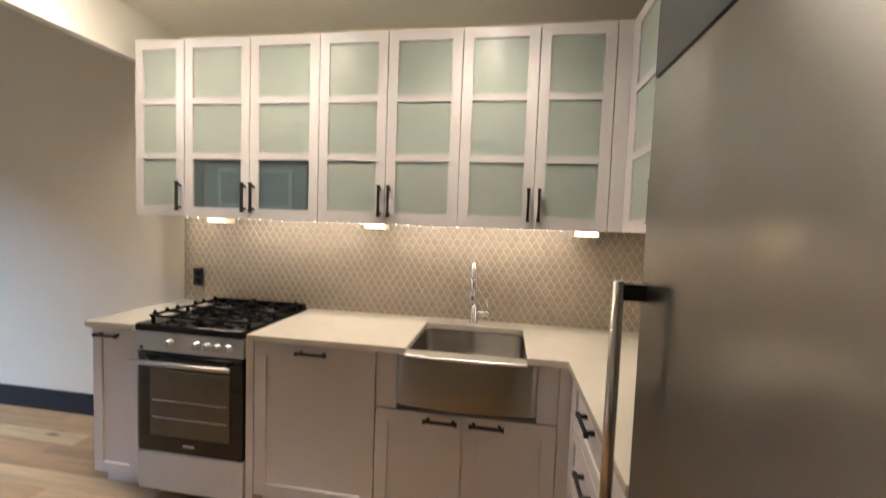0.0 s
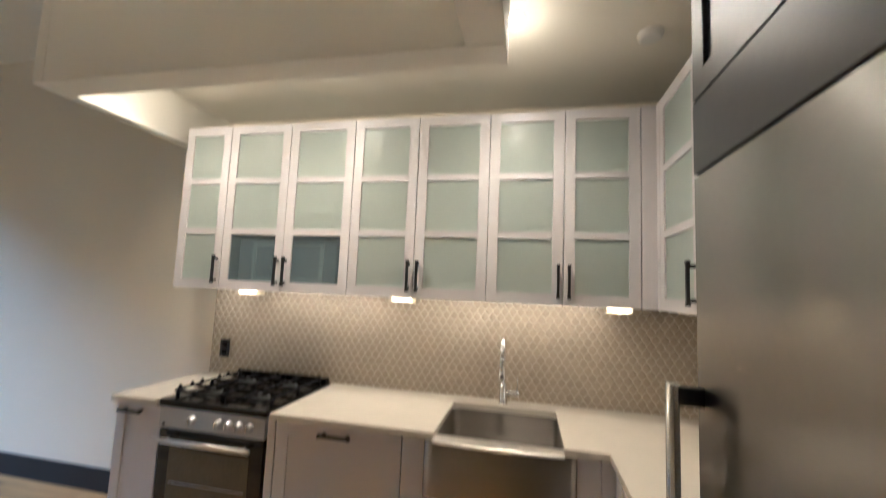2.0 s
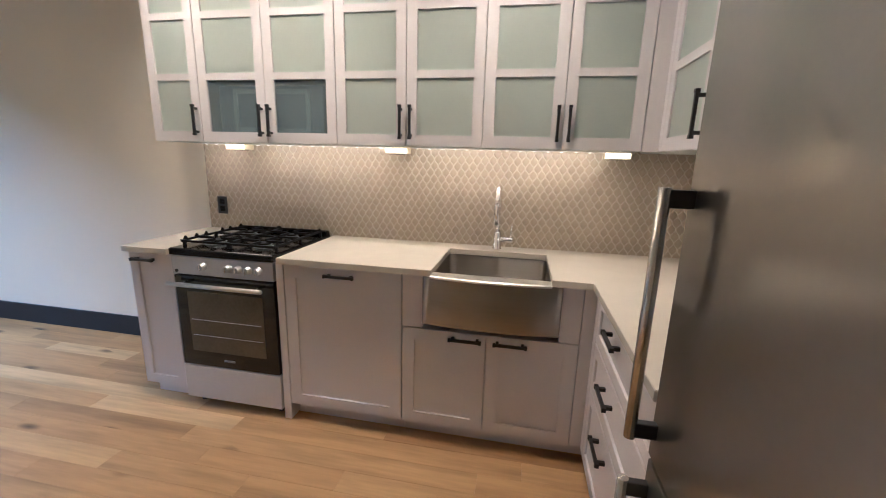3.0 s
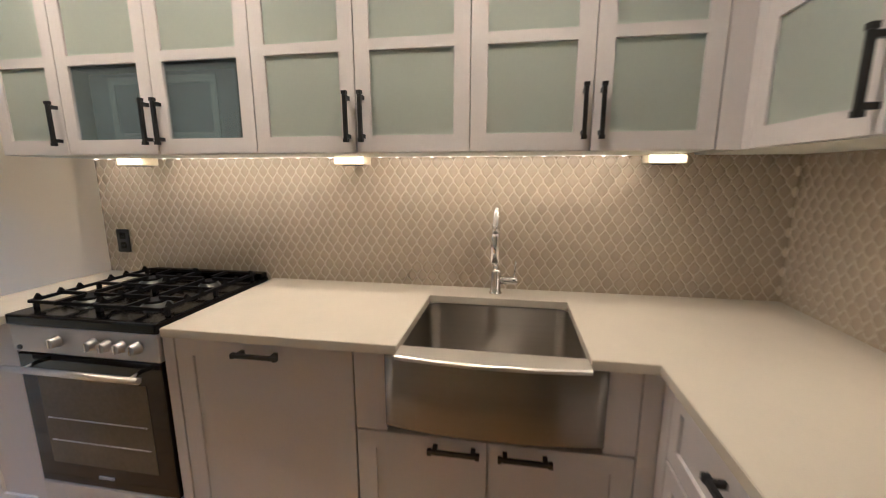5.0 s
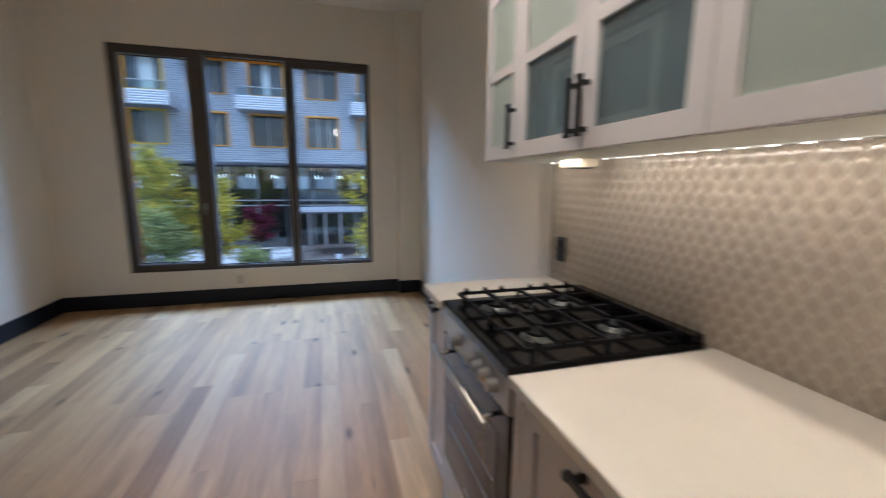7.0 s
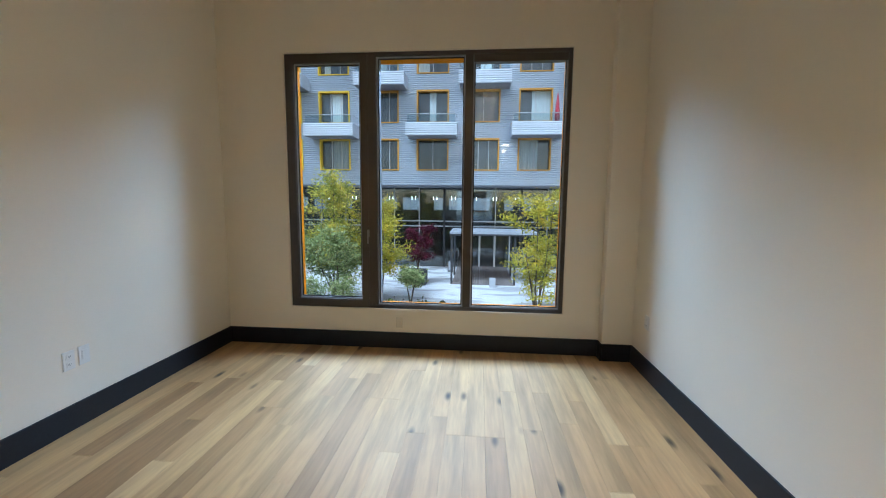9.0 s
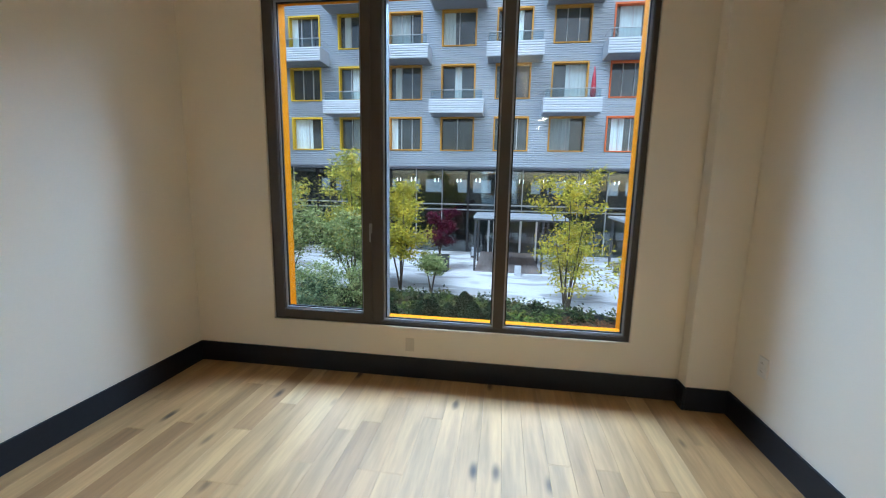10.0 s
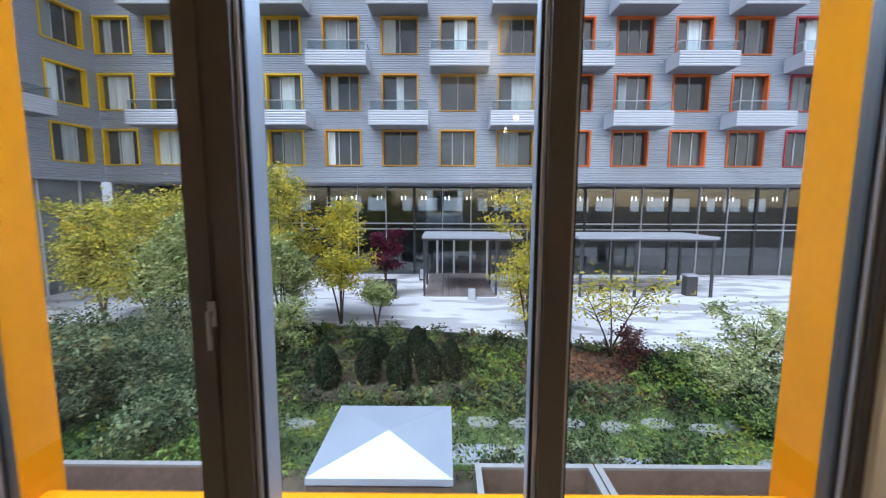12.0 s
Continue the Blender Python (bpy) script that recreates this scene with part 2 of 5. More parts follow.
DARKCAB = material("charcoal_lacquer", (0.042, 0.044, 0.047), 0.38, amount=0.08, scale=4, bump=0.01)
BLACK = material("black_metal", (0.012, 0.012, 0.014), 0.38, amount=0.15, scale=8, bump=0.02)
QUARTZ = material("quartz_top", (0.61, 0.565, 0.49), 0.22, amount=0.025, scale=9, fine=220, bump=0.004)
TILE = material("glazed_tile", (0.44, 0.375, 0.295), 0.14, amount=0.05, scale=14, fine=90, bump=0.02, coat=1.0, vary=0.06)
# Bright glints of the tile edges are put into the grout's pale colour.
GROUT = material("glint_grout", (0.62, 0.55, 0.45), 0.8, amount=0.06, scale=20, bump=0.1)
STEEL = material("satin_steel", (0.58, 0.57, 0.55), 0.25, metal=1.0, amount=0.02, scale=2, fine=60, bump=0.01)
STEEL_H = brushed(material("fridge_steel", (0.36, 0.352, 0.33), 0.17, metal=1.0, amount=0.02, scale=1.3, fine=45, bump=0.003, rough_vary=0.08), 0.33, 0.5)
SINK = brushed(material("sink_steel", (0.35, 0.325, 0.29), 0.2, metal=1.0, amount=0.04, scale=2.5, fine=110, bump=0.02, stretch=(1, 1, 30), rough_vary=0.12), 0.4, 0.6)
CHROME = material("chrome", (0.82, 0.82, 0.84), 0.06, metal=1.0, amount=0.01, bump=0.0)
RANGE = material("range_grey", (0.50, 0.50, 0.52), 0.35, metal=0.5, amount=0.03, bump=0.01)
PALESTEEL = material("pale_satin_metal", (0.60, 0.585, 0.56), 0.36, metal=0.9, amount=0.02, bump=0.01)
KNOB = material("silver_knob", (0.42, 0.42, 0.43), 0.3, metal=0.8, amount=0.03, bump=0.01)
RANGEW = material("range_pale_panel", (0.66, 0.64, 0.62), 0.35, amount=0.02, bump=0.01)
ENAMEL = material("black_enamel", (0.005, 0.005, 0.006), 0.14, spec=0.3, amount=0.15, scale=12, bump=0.01)
IRON = material("cast_iron", (0.006, 0.006, 0.007), 0.5, spec=0.1, amount=0.25, scale=30, bump=0.12)
BURNER = material("burner_alloy", (0.085, 0.09, 0.085), 0.35, metal=0.4, amount=0.2, scale=20, bump=0.03)
OVENGLASS = material("oven_glass", (0.006, 0.006, 0.006), 0.05, amount=0.05, bump=0.0, spec=0.5)
OVENINSIDE = material("oven_window", (0.10, 0.085, 0.06), 0.10, amount=0.12, scale=7, bump=0.0)
FROST = frosted_glass()
CLEAR = clear_glass("window_glass")
DARKPANE = etched_glass()
CREAM = material("cream_plastic", (0.72, 0.64, 0.48), 0.4, amount=0.03)
WHITEP = material("white_plastic", (0.78, 0.77, 0.74), 0.35, amount=0.02)
BRONZE = material("bronze_frame", (0.068, 0.055, 0.046), 0.42, amount=0.08, scale=6, bump=0.02)
GREYDARK = material("dark_grey_metal", (0.34, 0.33, 0.32), 0.35, metal=0.3, amount=0.06)
MICRO = material("microwave_grey", (0.28, 0.33, 0.36), 0.4, amount=0.08)
MICROF = material("microwave_surround", (0.55, 0.57, 0.58), 0.4, amount=0.05)
LILAC = material("outer_grey_frame", (0.31, 0.31, 0.35), 0.45, metal=0.2, amount=0.04)
GREYSEAL = material("grey_seal", (0.40, 0.40, 0.42), 0.5, amount=0.05)
RUBBER = material("black_rubber", (0.012, 0.012, 0.013), 0.6)
YELLOW = material("yellow_reveal", (0.76, 0.245, 0.001), 0.7, amount=0.05, scale=3, bump=0.02, spec=0.02)
DIODE = material("diode_glow", (1.0, 0.82, 0.55), 0.5, emit=14.0, amount=0.0, bump=0)
GLOW = material("lamp_glow", (1.0, 0.85, 0.62), 0.5, emit=80.0, amount=0.0, bump=0)
LEDGLOW = material("led_glow", (1.0, 0.80, 0.52), 0.5, emit=3.0, amount=0.0, bump=0)


# ---- mesh helpers ----
base = {}


def box(bm, x0, x1, y0, y1, z0, z1, bevel=0.0):
    xs, ys, zs = sorted((x0, x1)), sorted((y0, y1)), sorted((z0, z1))
    v = [bm.verts.new((x, y, z)) for x in xs for y in ys for z in zs]
    quads = ((0, 1, 3, 2), (4, 6, 7, 5), (0, 4, 5, 1), (2, 3, 7, 6), (0, 2, 6, 4), (1, 5, 7, 3))
    faces = [bm.faces.new([v[i] for i in q]) for q in quads]
    if bevel:
        edges = list({e for f in faces for e in f.edges})
        bmesh.ops.bevel(bm, geom=edges, offset=bevel, segments=2, affect="EDGES", profile=0.6)
    return bm


def boxed(*args, **kw):
    return box(bmesh.new(), *args, **kw)


def tube(bm, points, radius, sides=12, caps=True, taper=None):
    """A round rod along points; taper: the radius at each point."""
    pts = [Vector(p) for p in points]
    rings = []
    up = None
    for i, p in enumerate(pts):
        d = (pts[min(i + 1, len(pts) - 1)] - pts[max(i - 1, 0)]).normalized()
        if up is None:
            up = d.orthogonal().normalized()
        up = (up - d * up.dot(d)).normalized()
        side = d.cross(up)
        r = taper[i] if taper else radius
        rings.append([bm.verts.new(p + r * (math.cos(a) * up + math.sin(a) * side)) for a in (2 * math.pi * k / sides for k in range(sides))])
    for a, b in zip(rings, rings[1:]):
        for k in range(sides):
            f = bm.faces.new((a[k], a[(k + 1) % sides], b[(k + 1) % sides], b[k]))
            f.smooth = True
    if caps:
        bm.faces.new(rings[0][::-1])
        bm.faces.new(rings[-1])
    return bm


def prism(bm, outline, z0, z1, bevel=0.0):
    """An upright block over a flat outline."""
    low = [bm.verts.new((x, y, z0)) for x, y in outline]
    high = [bm.verts.new((x, y, z1)) for x, y in outline]
    n = len(outline)
    faces = [bm.faces.new(low[::-1]), bm.faces.new(high)]
    faces += [bm.faces.new((low[i], low[(i + 1) % n], high[(i + 1) % n], high[i])) for i in range(n)]
    bmesh.ops.recalc_face_normals(bm, faces=faces)
    if bevel:
        bmesh.ops.bevel(bm, geom=list({e for f in faces for e in f.edges}), offset=bevel, segments=2, affect="EDGES")
    return bm


def lattice(axis, face, us, ws, holes, thick, bevel=0.0015):
    """One slab with rectangular holes, facing -y (axis y) or -x (axis x). us, ws: the lines across and up; holes: cells left open."""
    bm = bmesh.new()
    put = (lambda u, w: (u, face, w)) if axis == "y" else (lambda u, w: (face, u, w))
    grid = [[bm.verts.new(put(u, w)) for w in ws] for u in us]
    faces = [bm.faces.new((grid[i][j], grid[i + 1][j], grid[i + 1][j + 1], grid[i][j + 1]))
             for i in range(len(us) - 1) for j in range(len(ws) - 1) if (i, j) not in holes]
    grown = bmesh.ops.extrude_face_region(bm, geom=faces)
    move = (0, thick, 0) if axis == "y" else (thick, 0, 0)
    bmesh.ops.translate(bm, verts=[g for g in grown["geom"] if isinstance(g, bmesh.types.BMVert)], vec=move)
    bmesh.ops.recalc_face_normals(bm, faces=bm.faces)
    if bevel:
        sharp = [e for e in bm.edges if len(e.link_faces) == 2 and e.calc_face_angle() > 0.5]
        bmesh.ops.bevel(bm, geom=sharp, offset=bevel, segments=2, affect="EDGES")
    return bm


def thing(name, at, label, category, group=""):
    ob = new(name)
    ob.location = at
    ob.empty_display_size = 0.1
    base[ob] = Vector(at)
    return tagged(ob, label, category, group)


def mesh_of(name, bm, mat):
    me = bpy.data.meshes.new(name)
    bmesh.ops.recalc_face_normals(bm, faces=bm.faces)
    bm.to_mesh(me)
    bm.free()
    me.materials.append(mat)
    return me


def part(name, bm, mat, parent, label="", kind=""):
    """Links a bmesh in world coordinates as one mesh under a thing or a part."""
    origin = base[parent]
    bmesh.ops.translate(bm, verts=bm.verts, vec=-origin)
    ob = new(name, mesh_of(name, bm, mat))
    ob.parent = parent
    base[ob] = origin
    return tagged(ob, label, kind=kind)


def share(name, mesh, parent, at, rz=0.0):
    """One more object on a mesh that alike pieces have in common."""
    ob = new(name, mesh)
    ob.parent = parent
    ob.location = at
    ob.rotation_euler[2] = rz
    base[ob] = base[parent]
    return ob


def single(name, bm, mat, label="", category="", group="", kind=""):
    """A thing that is one plain mesh, or a piece of the setting."""
    c = sum((v.co for v in bm.verts), Vector()) / len(bm.verts)
    c.z = min(v.co.z for v in bm.verts)
    bmesh.ops.translate(bm, verts=bm.verts, vec=-c)
    ob = new(name, mesh_of(name, bm, mat))
    ob.location = c
    base[ob] = c
    return tagged(ob, label, category, group, kind)


def structure(name, bm, mat, label=""):
    return single(name, bm, mat, label, kind="structure")


# ---- the rooms ----
XW, XE, YS, YN, TOP = -4.14, 2.147, -3.755, 0.045, 3.30   # window wall, kitchen side wall, long walls, high ceiling
WY0, WY1, WZ0, WZ1 = -3.118, -0.542, 0.378, 2.716          # window opening
KTOP, DROP = 2.66, 2.376                                   # kitchen ceiling, underside of the dropped beam

floor = structure("floor", boxed(XW, XE, YS, YN, -0.12, -0.012), SUBFLOOR, "natural oak plank floor with knots")
wall_north = structure("wall_north", boxed(XW - 0.2, XE + 0.15, YN, YN + 0.15, -0.12, 3.5), WALL, "plain white painted wall")
wall_south = structure("wall_south", boxed(XW - 0.2, XE + 0.15, YS - 0.15, YS, -0.12, 3.5), WALL, "plain white painted wall")
wall_east = structure("wall_east", boxed(XE, XE + 0.15, YS, YN, -0.12, 3.5), WALL, "plain white painted wall")
bm = bmesh.new()
box(bm, XW - 0.2, XW, YS, WY0, -0.12, 3.5)
box(bm, XW - 0.2, XW, WY1, YN, -0.12, 3.5)
box(bm, XW - 0.2, XW, WY0, WY1, -0.12, WZ0)
box(bm, XW - 0.2, XW, WY0, WY1, WZ1, 3.5)
wall_west = structure("wall_west", bm, WALL, "white painted wall round a wide window")
column = structure("wall_column", boxed(XW + 0.003, -4.03, -0.215, YN - 0.003, 0, TOP), WALL, "shallow white boxed-out wall corner")
ceiling = structure("ceiling", boxed(XW, XE, YS, YN, TOP, 3.5), CEIL, "plain white high ceiling")
bm = bmesh.new()
box(bm, -0.977, XE, -0.947, YN, KTOP, KTOP + 0.06)
box(bm, 1.081, XE, YS, -0.947, KTOP, KTOP + 0.06)
ceiling_kitchen = structure("ceiling_kitchen", bm, CEIL, "lower plain kitchen ceiling")
bm = bmesh.new()
box(bm, -0.977, 1.081, -1.086, -0.947, DROP, 3.07, 0.004)
trim_beam = structure("trim_beam", bm, CEIL, "dropped plaster beam below a lit cove")
bm = bmesh.new()
box(bm, 0.939, 1.081, YS, -1.087, DROP, TOP, 0.004)
trim_beam_side = structure("trim_beam_side", bm, CEIL, "dropped plaster beam along the kitchen")
trim_header = structure("trim_header", boxed(-1.04, -0.977, -1.086, YN, DROP, TOP, bevel=0.004), CEIL, "plaster header at the kitchen's edge")
trim_cove = structure("trim_cove_back", boxed(-0.976, 1.08, -0.86, -0.80, KTOP + 0.061, TOP), CEIL, "plaster back of the light cove")


def baseboard(name, x0, x1, y0, y1):
    return structure(name, boxed(x0, x1, y0, y1, 0.0, 0.155, bevel=0.004), BASE, "tall dark navy painted baseboard")


T = 0.016
baseboard("baseboard_west", XW, XW + T, YS + T, -0.217)
baseboard("baseboard_south", XW, XE, YS, YS + T)
baseboard("baseboard_north", -4.03, -0.93, YN - T, YN)
baseboard("baseboard_column", -4.03 - 0.094, -4.03 + T, -0.215 - T, -0.215)
baseboard("baseboard_column_side", -4.03, -4.03 + T, -0.214, YN - T)

# ---- window: bronze frame, three panes, yellow outer reveal ----
window = structure("window_1", boxed(XW - 0.002, XW + 0.004, WY0 - 0.004, WY1 + 0.004, WZ0 - 0.012, WZ0 + 0.004), WALL, "wide dark bronze framed window with three panes")
XF = XW - 0.075


def frame_ring(x0, x1, y0, y1, z0, z1, w, bevel=0.003):
    return lattice("x", x0, (y0, y0 + w, y1 - w, y1), (z0, z0 + w, z1 - w, z1), {(1, 1)}, x1 - x0, bevel)


part("window_frame", frame_ring(XF - 0.05, XF + 0.055, WY0, WY1, WZ0, WZ1, 0.034), BRONZE, window)
sash = part("casement_sash", frame_ring(XF - 0.03, XF + 0.062, WY0 + 0.012, -2.345, WZ0 + 0.012, WZ1 - 0.012, 0.068, 0.004), BRONZE, window, "opening bronze casement sash")
part("mullion", boxed(XF + 0.006, XF + 0.056, -2.345, -2.268, WZ0 + 0.034, WZ1 - 0.034, bevel=0.003), BRONZE, window)
part("mullion", boxed(XF + 0.006, XF + 0.056, -1.462, -1.394, WZ0 + 0.034, WZ1 - 0.034, bevel=0.003), BRONZE, window)
for y0, y1 in ((-2.335, -2.262), (-1.466, -1.39)):
    part("outer_mullion", boxed(XF - 0.11, XF + 0.005, y0, y1, WZ0 + 0.015, WZ1 - 0.015, bevel=0.002), LILAC, window, "grey outer mullion")
part("shade_cassette", boxed(XF - 0.02, XF + 0.05, -1.39, WY1 - 0.036, WZ1 - 0.10, WZ1 - 0.036, bevel=0.004), BRONZE, window, "dark insect screen cassette")
for y0, y1, z0, z1 in ((-3.036, -2.415, WZ0 + 0.082, WZ1 - 0.082), (-2.266, -1.463, WZ0 + 0.036, WZ1 - 0.036), (-1.392, WY1 - 0.036, WZ0 + 0.036, WZ1 - 0.036)):
    pane = part("pane", boxed(XF + 0.004, XF + 0.010, y0, y1, z0, z1), CLEAR, window)
    pane.visible_shadow = False
    part("glazing_bead", frame_ring(XF + 0.011, XF + 0.036, y0, y1, z0, z1, 0.010, 0), GREYSEAL, pane, "pale grey glazing bead")
    part("gasket", frame_ring(XF + 0.0108, XF + 0.022, y0 + 0.010, y1 - 0.010, z0 + 0.010, z1 - 0.010, 0.009, 0), RUBBER, pane, "black rubber gasket")
bm = bmesh.new()
box(bm, XF + 0.062, XF + 0.068, -2.362, -2.340, 1.06, 1.13, 0.002)
box(bm, XF + 0.066, XF + 0.085, -2.357, -2.345, 1.09, 1.105, 0.002)
box(bm, XF + 0.078, XF + 0.087, -2.357, -2.345, 1.00, 1.108, 0.003)
part("handle", bm, GREYDARK, sash, "grey metal lever window handle")
XO = XF - 0.235
bm = bmesh.new()
box(bm, XO, XF - 0.052, WY0 - 0.05, WY0 + 0.012, WZ0 - 0.05, WZ1 + 0.05)
box(bm, XO, XF - 0.052, WY1 - 0.012, WY1 + 0.05, WZ0 - 0.05, WZ1 + 0.05)
box(bm, XO + 0.062, XF - 0.052, WY0 + 0.012, WY1 - 0.012, WZ0 - 0.05, WZ0 + 0.014)
box(bm, XO, XF - 0.052, WY0 + 0.012, WY1 - 0.012, WZ1 - 0.012, WZ1 + 0.05)
part("outer_reveal", bm, YELLOW, window, "bright yellow metal window surround outside")
part("window_sill", boxed(XW - 0.02, XW + 0.006, -2.3, WY1 + 0.01, WZ0 - 0.014, WZ0 + 0.001, bevel=0.002), WALL, window)

# ---- kitchen: base units ----
YF = -0.62           # fronts of the back run
XR = 1.525           # fronts of the side run
CT = 0.915           # worktop height


def pull(parent, at, along, out, length=0.128):
    """A black bar pull on two posts with square feet."""
    at, along, out = Vector(at), Vector(along), Vector(out)
    third = along.cross(out)
    bm = bmesh.new()

    def block(c, a, o, t, bevel=0.0015):
        corners = [c + along * sa * a + out * so * o + third * st * t for sa in (-1, 1) for so in (-1, 1) for st in (-1, 1)]
        v = [bm.verts.new(p) for p in corners]
        for q in ((0, 1, 3, 2), (4, 6, 7, 5), (0, 4, 5, 1), (2, 3, 7, 6), (0, 2, 6, 4), (1, 5, 7, 3)):
            bm.faces.new([v[i] for i in q])

    block(at + out * 0.030, length / 2 + 0.012, 0.0055, 0.006)
    for s in (-1, 1):
        block(at + along * s * (length / 2 - 0.006) + out * 0.0135, 0.0065, 0.0135, 0.0065)
        block(at + along * s * (length / 2 + 0.008) + out * 0.030, 0.006, 0.0075, 0.008)
    return part("handle", bm, BLACK, parent, "black bar handle")


def shaker(parent, axis, face, a0, a1, z0, z1, rail=0.062, name="door", thick=0.02):
    """A shaker front: a flat frame round a sunk panel. axis y: front faces -y and spans x; axis x: front faces -x and spans y."""
    g = 0.0022
    a0, a1, z0, z1 = a0 + g, a1 - g, z0 + g, z1 - g
    bm = lattice(axis, face, (a0, a0 + rail, a1 - rail, a1), (z0, z0 + rail, z1 - rail, z1), {(1, 1)}, thick)
    front = part(name, bm, CAB, parent)
    u0, u1, w0, w1 = a0 + rail - 0.002, a1 - rail + 0.002, z0 + rail - 0.002, z1 - rail + 0.002
    if axis == "y":
        part("panel", boxed(u0, u1, face + 0.009, face + thick - 0.002, w0, w1), CAB, front)
    else:
        part("panel", boxed(face + 0.009, face + thick - 0.002, u0, u1, w0, w1), CAB, front)
    return front


def base_unit(name, x0, x1, label):
    """A white floor cabinet body on a recessed plinth."""
    unit = thing(name, ((x0 + x1) / 2, -0.3, 0), label, "cabinet", "kitchen base cabinets")
    part("body", boxed(x0 + 0.0015, x1 - 0.0015, YF + 0.021, 0.0, 0.095, 0.884), CAB, unit)
    part("plinth", boxed(x0 + 0.0015, x1 - 0.0015, YF + 0.075, YF + 0.09, 0.0, 0.093), CAB, unit)
    return unit


small = base_unit("base_cabinet", -0.911, -0.634, "narrow pale lacquered base cabinet beside the range")
d = shaker(small, "y", YF, -0.911, -0.634, 0.095, 0.882, 0.055)
pull(d, (-0.80, YF, 0.845), (1, 0, 0), (0, -1, 0), 0.11)

end = single("end_panel", boxed(-0.022, 0.018, YF - 0.002, 0.0, 0.0, 0.884, bevel=0.002), CAB, "pale upright end panel between range and dishwasher", "panel")
dish = thing("dishwasher", (0.33, -0.3, 0), "dishwasher behind a pale shaker panel", "dishwasher")
part("body", boxed(0.022, 0.638, YF + 0.021, 0.0, 0.095, 0.884), CAB, dish)
part("plinth", boxed(0.022, 0.638, YF + 0.075, YF + 0.09, 0.0, 0.093), CAB, dish)
d = shaker(dish, "y", YF, 0.02, 0.641, 0.095, 0.878, 0.062)
pull(d, (0.328, YF, 0.842), (1, 0, 0), (0, -1, 0))

sink_unit = thing("sink_cabinet", (1.05, -0.3, 0), "pale shaker sink cabinet with two doors", "cabinet", "kitchen base cabinets")
bm = bmesh.new()
box(bm, 0.642, 1.53, YF + 0.021, 0.0, 0.095, 0.60)
box(bm, 0.642, 0.735, YF + 0.021, 0.0, 0.60, 0.884)
box(bm, 1.39, 1.53, YF + 0.021, 0.0, 0.60, 0.884)
part("body", bm, CAB, sink_unit)
part("plinth", boxed(0.642, 1.56, YF + 0.075, YF + 0.09, 0.0, 0.093), CAB, sink_unit)
part("filler", boxed(0.644, 0.744, YF, YF + 0.02, 0.618, 0.878, bevel=0.0015), CAB, sink_unit)
part("filler", boxed(1.381, 1.470, YF, YF + 0.02, 0.618, 0.878, bevel=0.0015), CAB, sink_unit)
part("filler", boxed(1.473, XR + 0.02, YF, YF + 0.02, 0.095, 0.882, bevel=0.0015), CAB, sink_unit)
for a0, a1, hx in ((0.643, 1.055, 0.955), (1.057, 1.471, 1.165)):
    d = shaker(sink_unit, "y", YF, a0, a1, 0.095, 0.614, 0.06)
    pull(d, (hx, YF, 0.583), (1, 0, 0), (0, -1, 0))

drawers = thing("drawer_cabinet", (1.85, -1.1, 0), "pale lacquered cabinet with three deep drawers", "cabinet", "kitchen base cabinets")
part("body", boxed(XR + 0.021, XE, -1.478, -0.66, 0.095, 0.884), CAB, drawers)
part("plinth", boxed(XR + 0.075, XR + 0.09, -1.478, -0.55, 0.0, 0.093), CAB, drawers)
part("filler", boxed(XR, XR + 0.02, -0.675, YF - 0.002, 0.095, 0.882, bevel=0.0015), CAB, drawers)
for z0, z1, hz in ((0.668, 0.88, 0.818), (0.452, 0.664, 0.598), (0.095, 0.448, 0.378)):
    d = shaker(drawers, "x", XR, -1.475, -0.677, z0, z1, 0.05, "drawer")
    pull(d, (XR, -1.005, hz), (0, 1, 0), (-1, 0, 0), 0.13)

# ---- worktop, sink and tap ----
bm = bmesh.new()
SX0, SX1, SYB = 0.788, 1.328, -0.155
prism(bm, [(0.0, -0.65), (SX0, -0.65), (SX0, SYB), (SX1, SYB), (SX1, -0.65), (1.5, -0.65), (1.5, -1.478), (XE, -1.478), (XE, -0.006), (0.0, -0.006)], 0.885, CT, 0.002)
single("worktop", bm, QUARTZ, "cream quartz worktop with a sink cut-out", "worktop")
single("worktop", boxed(-0.92, -0.636, -0.65, 0.028, 0.885, CT, bevel=0.002), QUARTZ, "short cream quartz worktop beside the range", "worktop")

sink = thing("sink", (1.06, -0.4, 0.62), "stainless apron-front kitchen sink, empty", "sink")
bm = bmesh.new()


def basin_ring(inset, z, front):
    pts = []
    x0, x1, y0, y1, r = SX0 - 0.004 + inset, SX1 + 0.004 - inset, front + inset, SYB + 0.004 - inset, 0.045
    for cx, cy, a0 in ((x1 - r, y1 - r, 0), (x0 + r, y1 - r, 90), (x0 + r, y0 + r, 180), (x1 - r, y0 + r, 270)):
        for k in range(5):
            a = radians(a0 + k * 22.5)
            pts.append(bm.verts.new((cx + r * math.cos(a), cy + r * math.sin(a), z)))
    return pts


rings = [basin_ring(0.0, 0.884, -0.605), basin_ring(0.004, 0.80, -0.605), basin_ring(0.006, 0.645, -0.605), basin_ring(0.02, 0.632, -0.605), basin_ring(0.19, 0.626, -0.605)]
for a, b in zip(rings, rings[1:]):
    for k in range(20):
        f = bm.faces.new((a[k], b[k], b[(k + 1) % 20], a[(k + 1) % 20]))
        f.smooth = True
bm.faces.new(rings[-1])
part("basin", bm, SINK, sink)
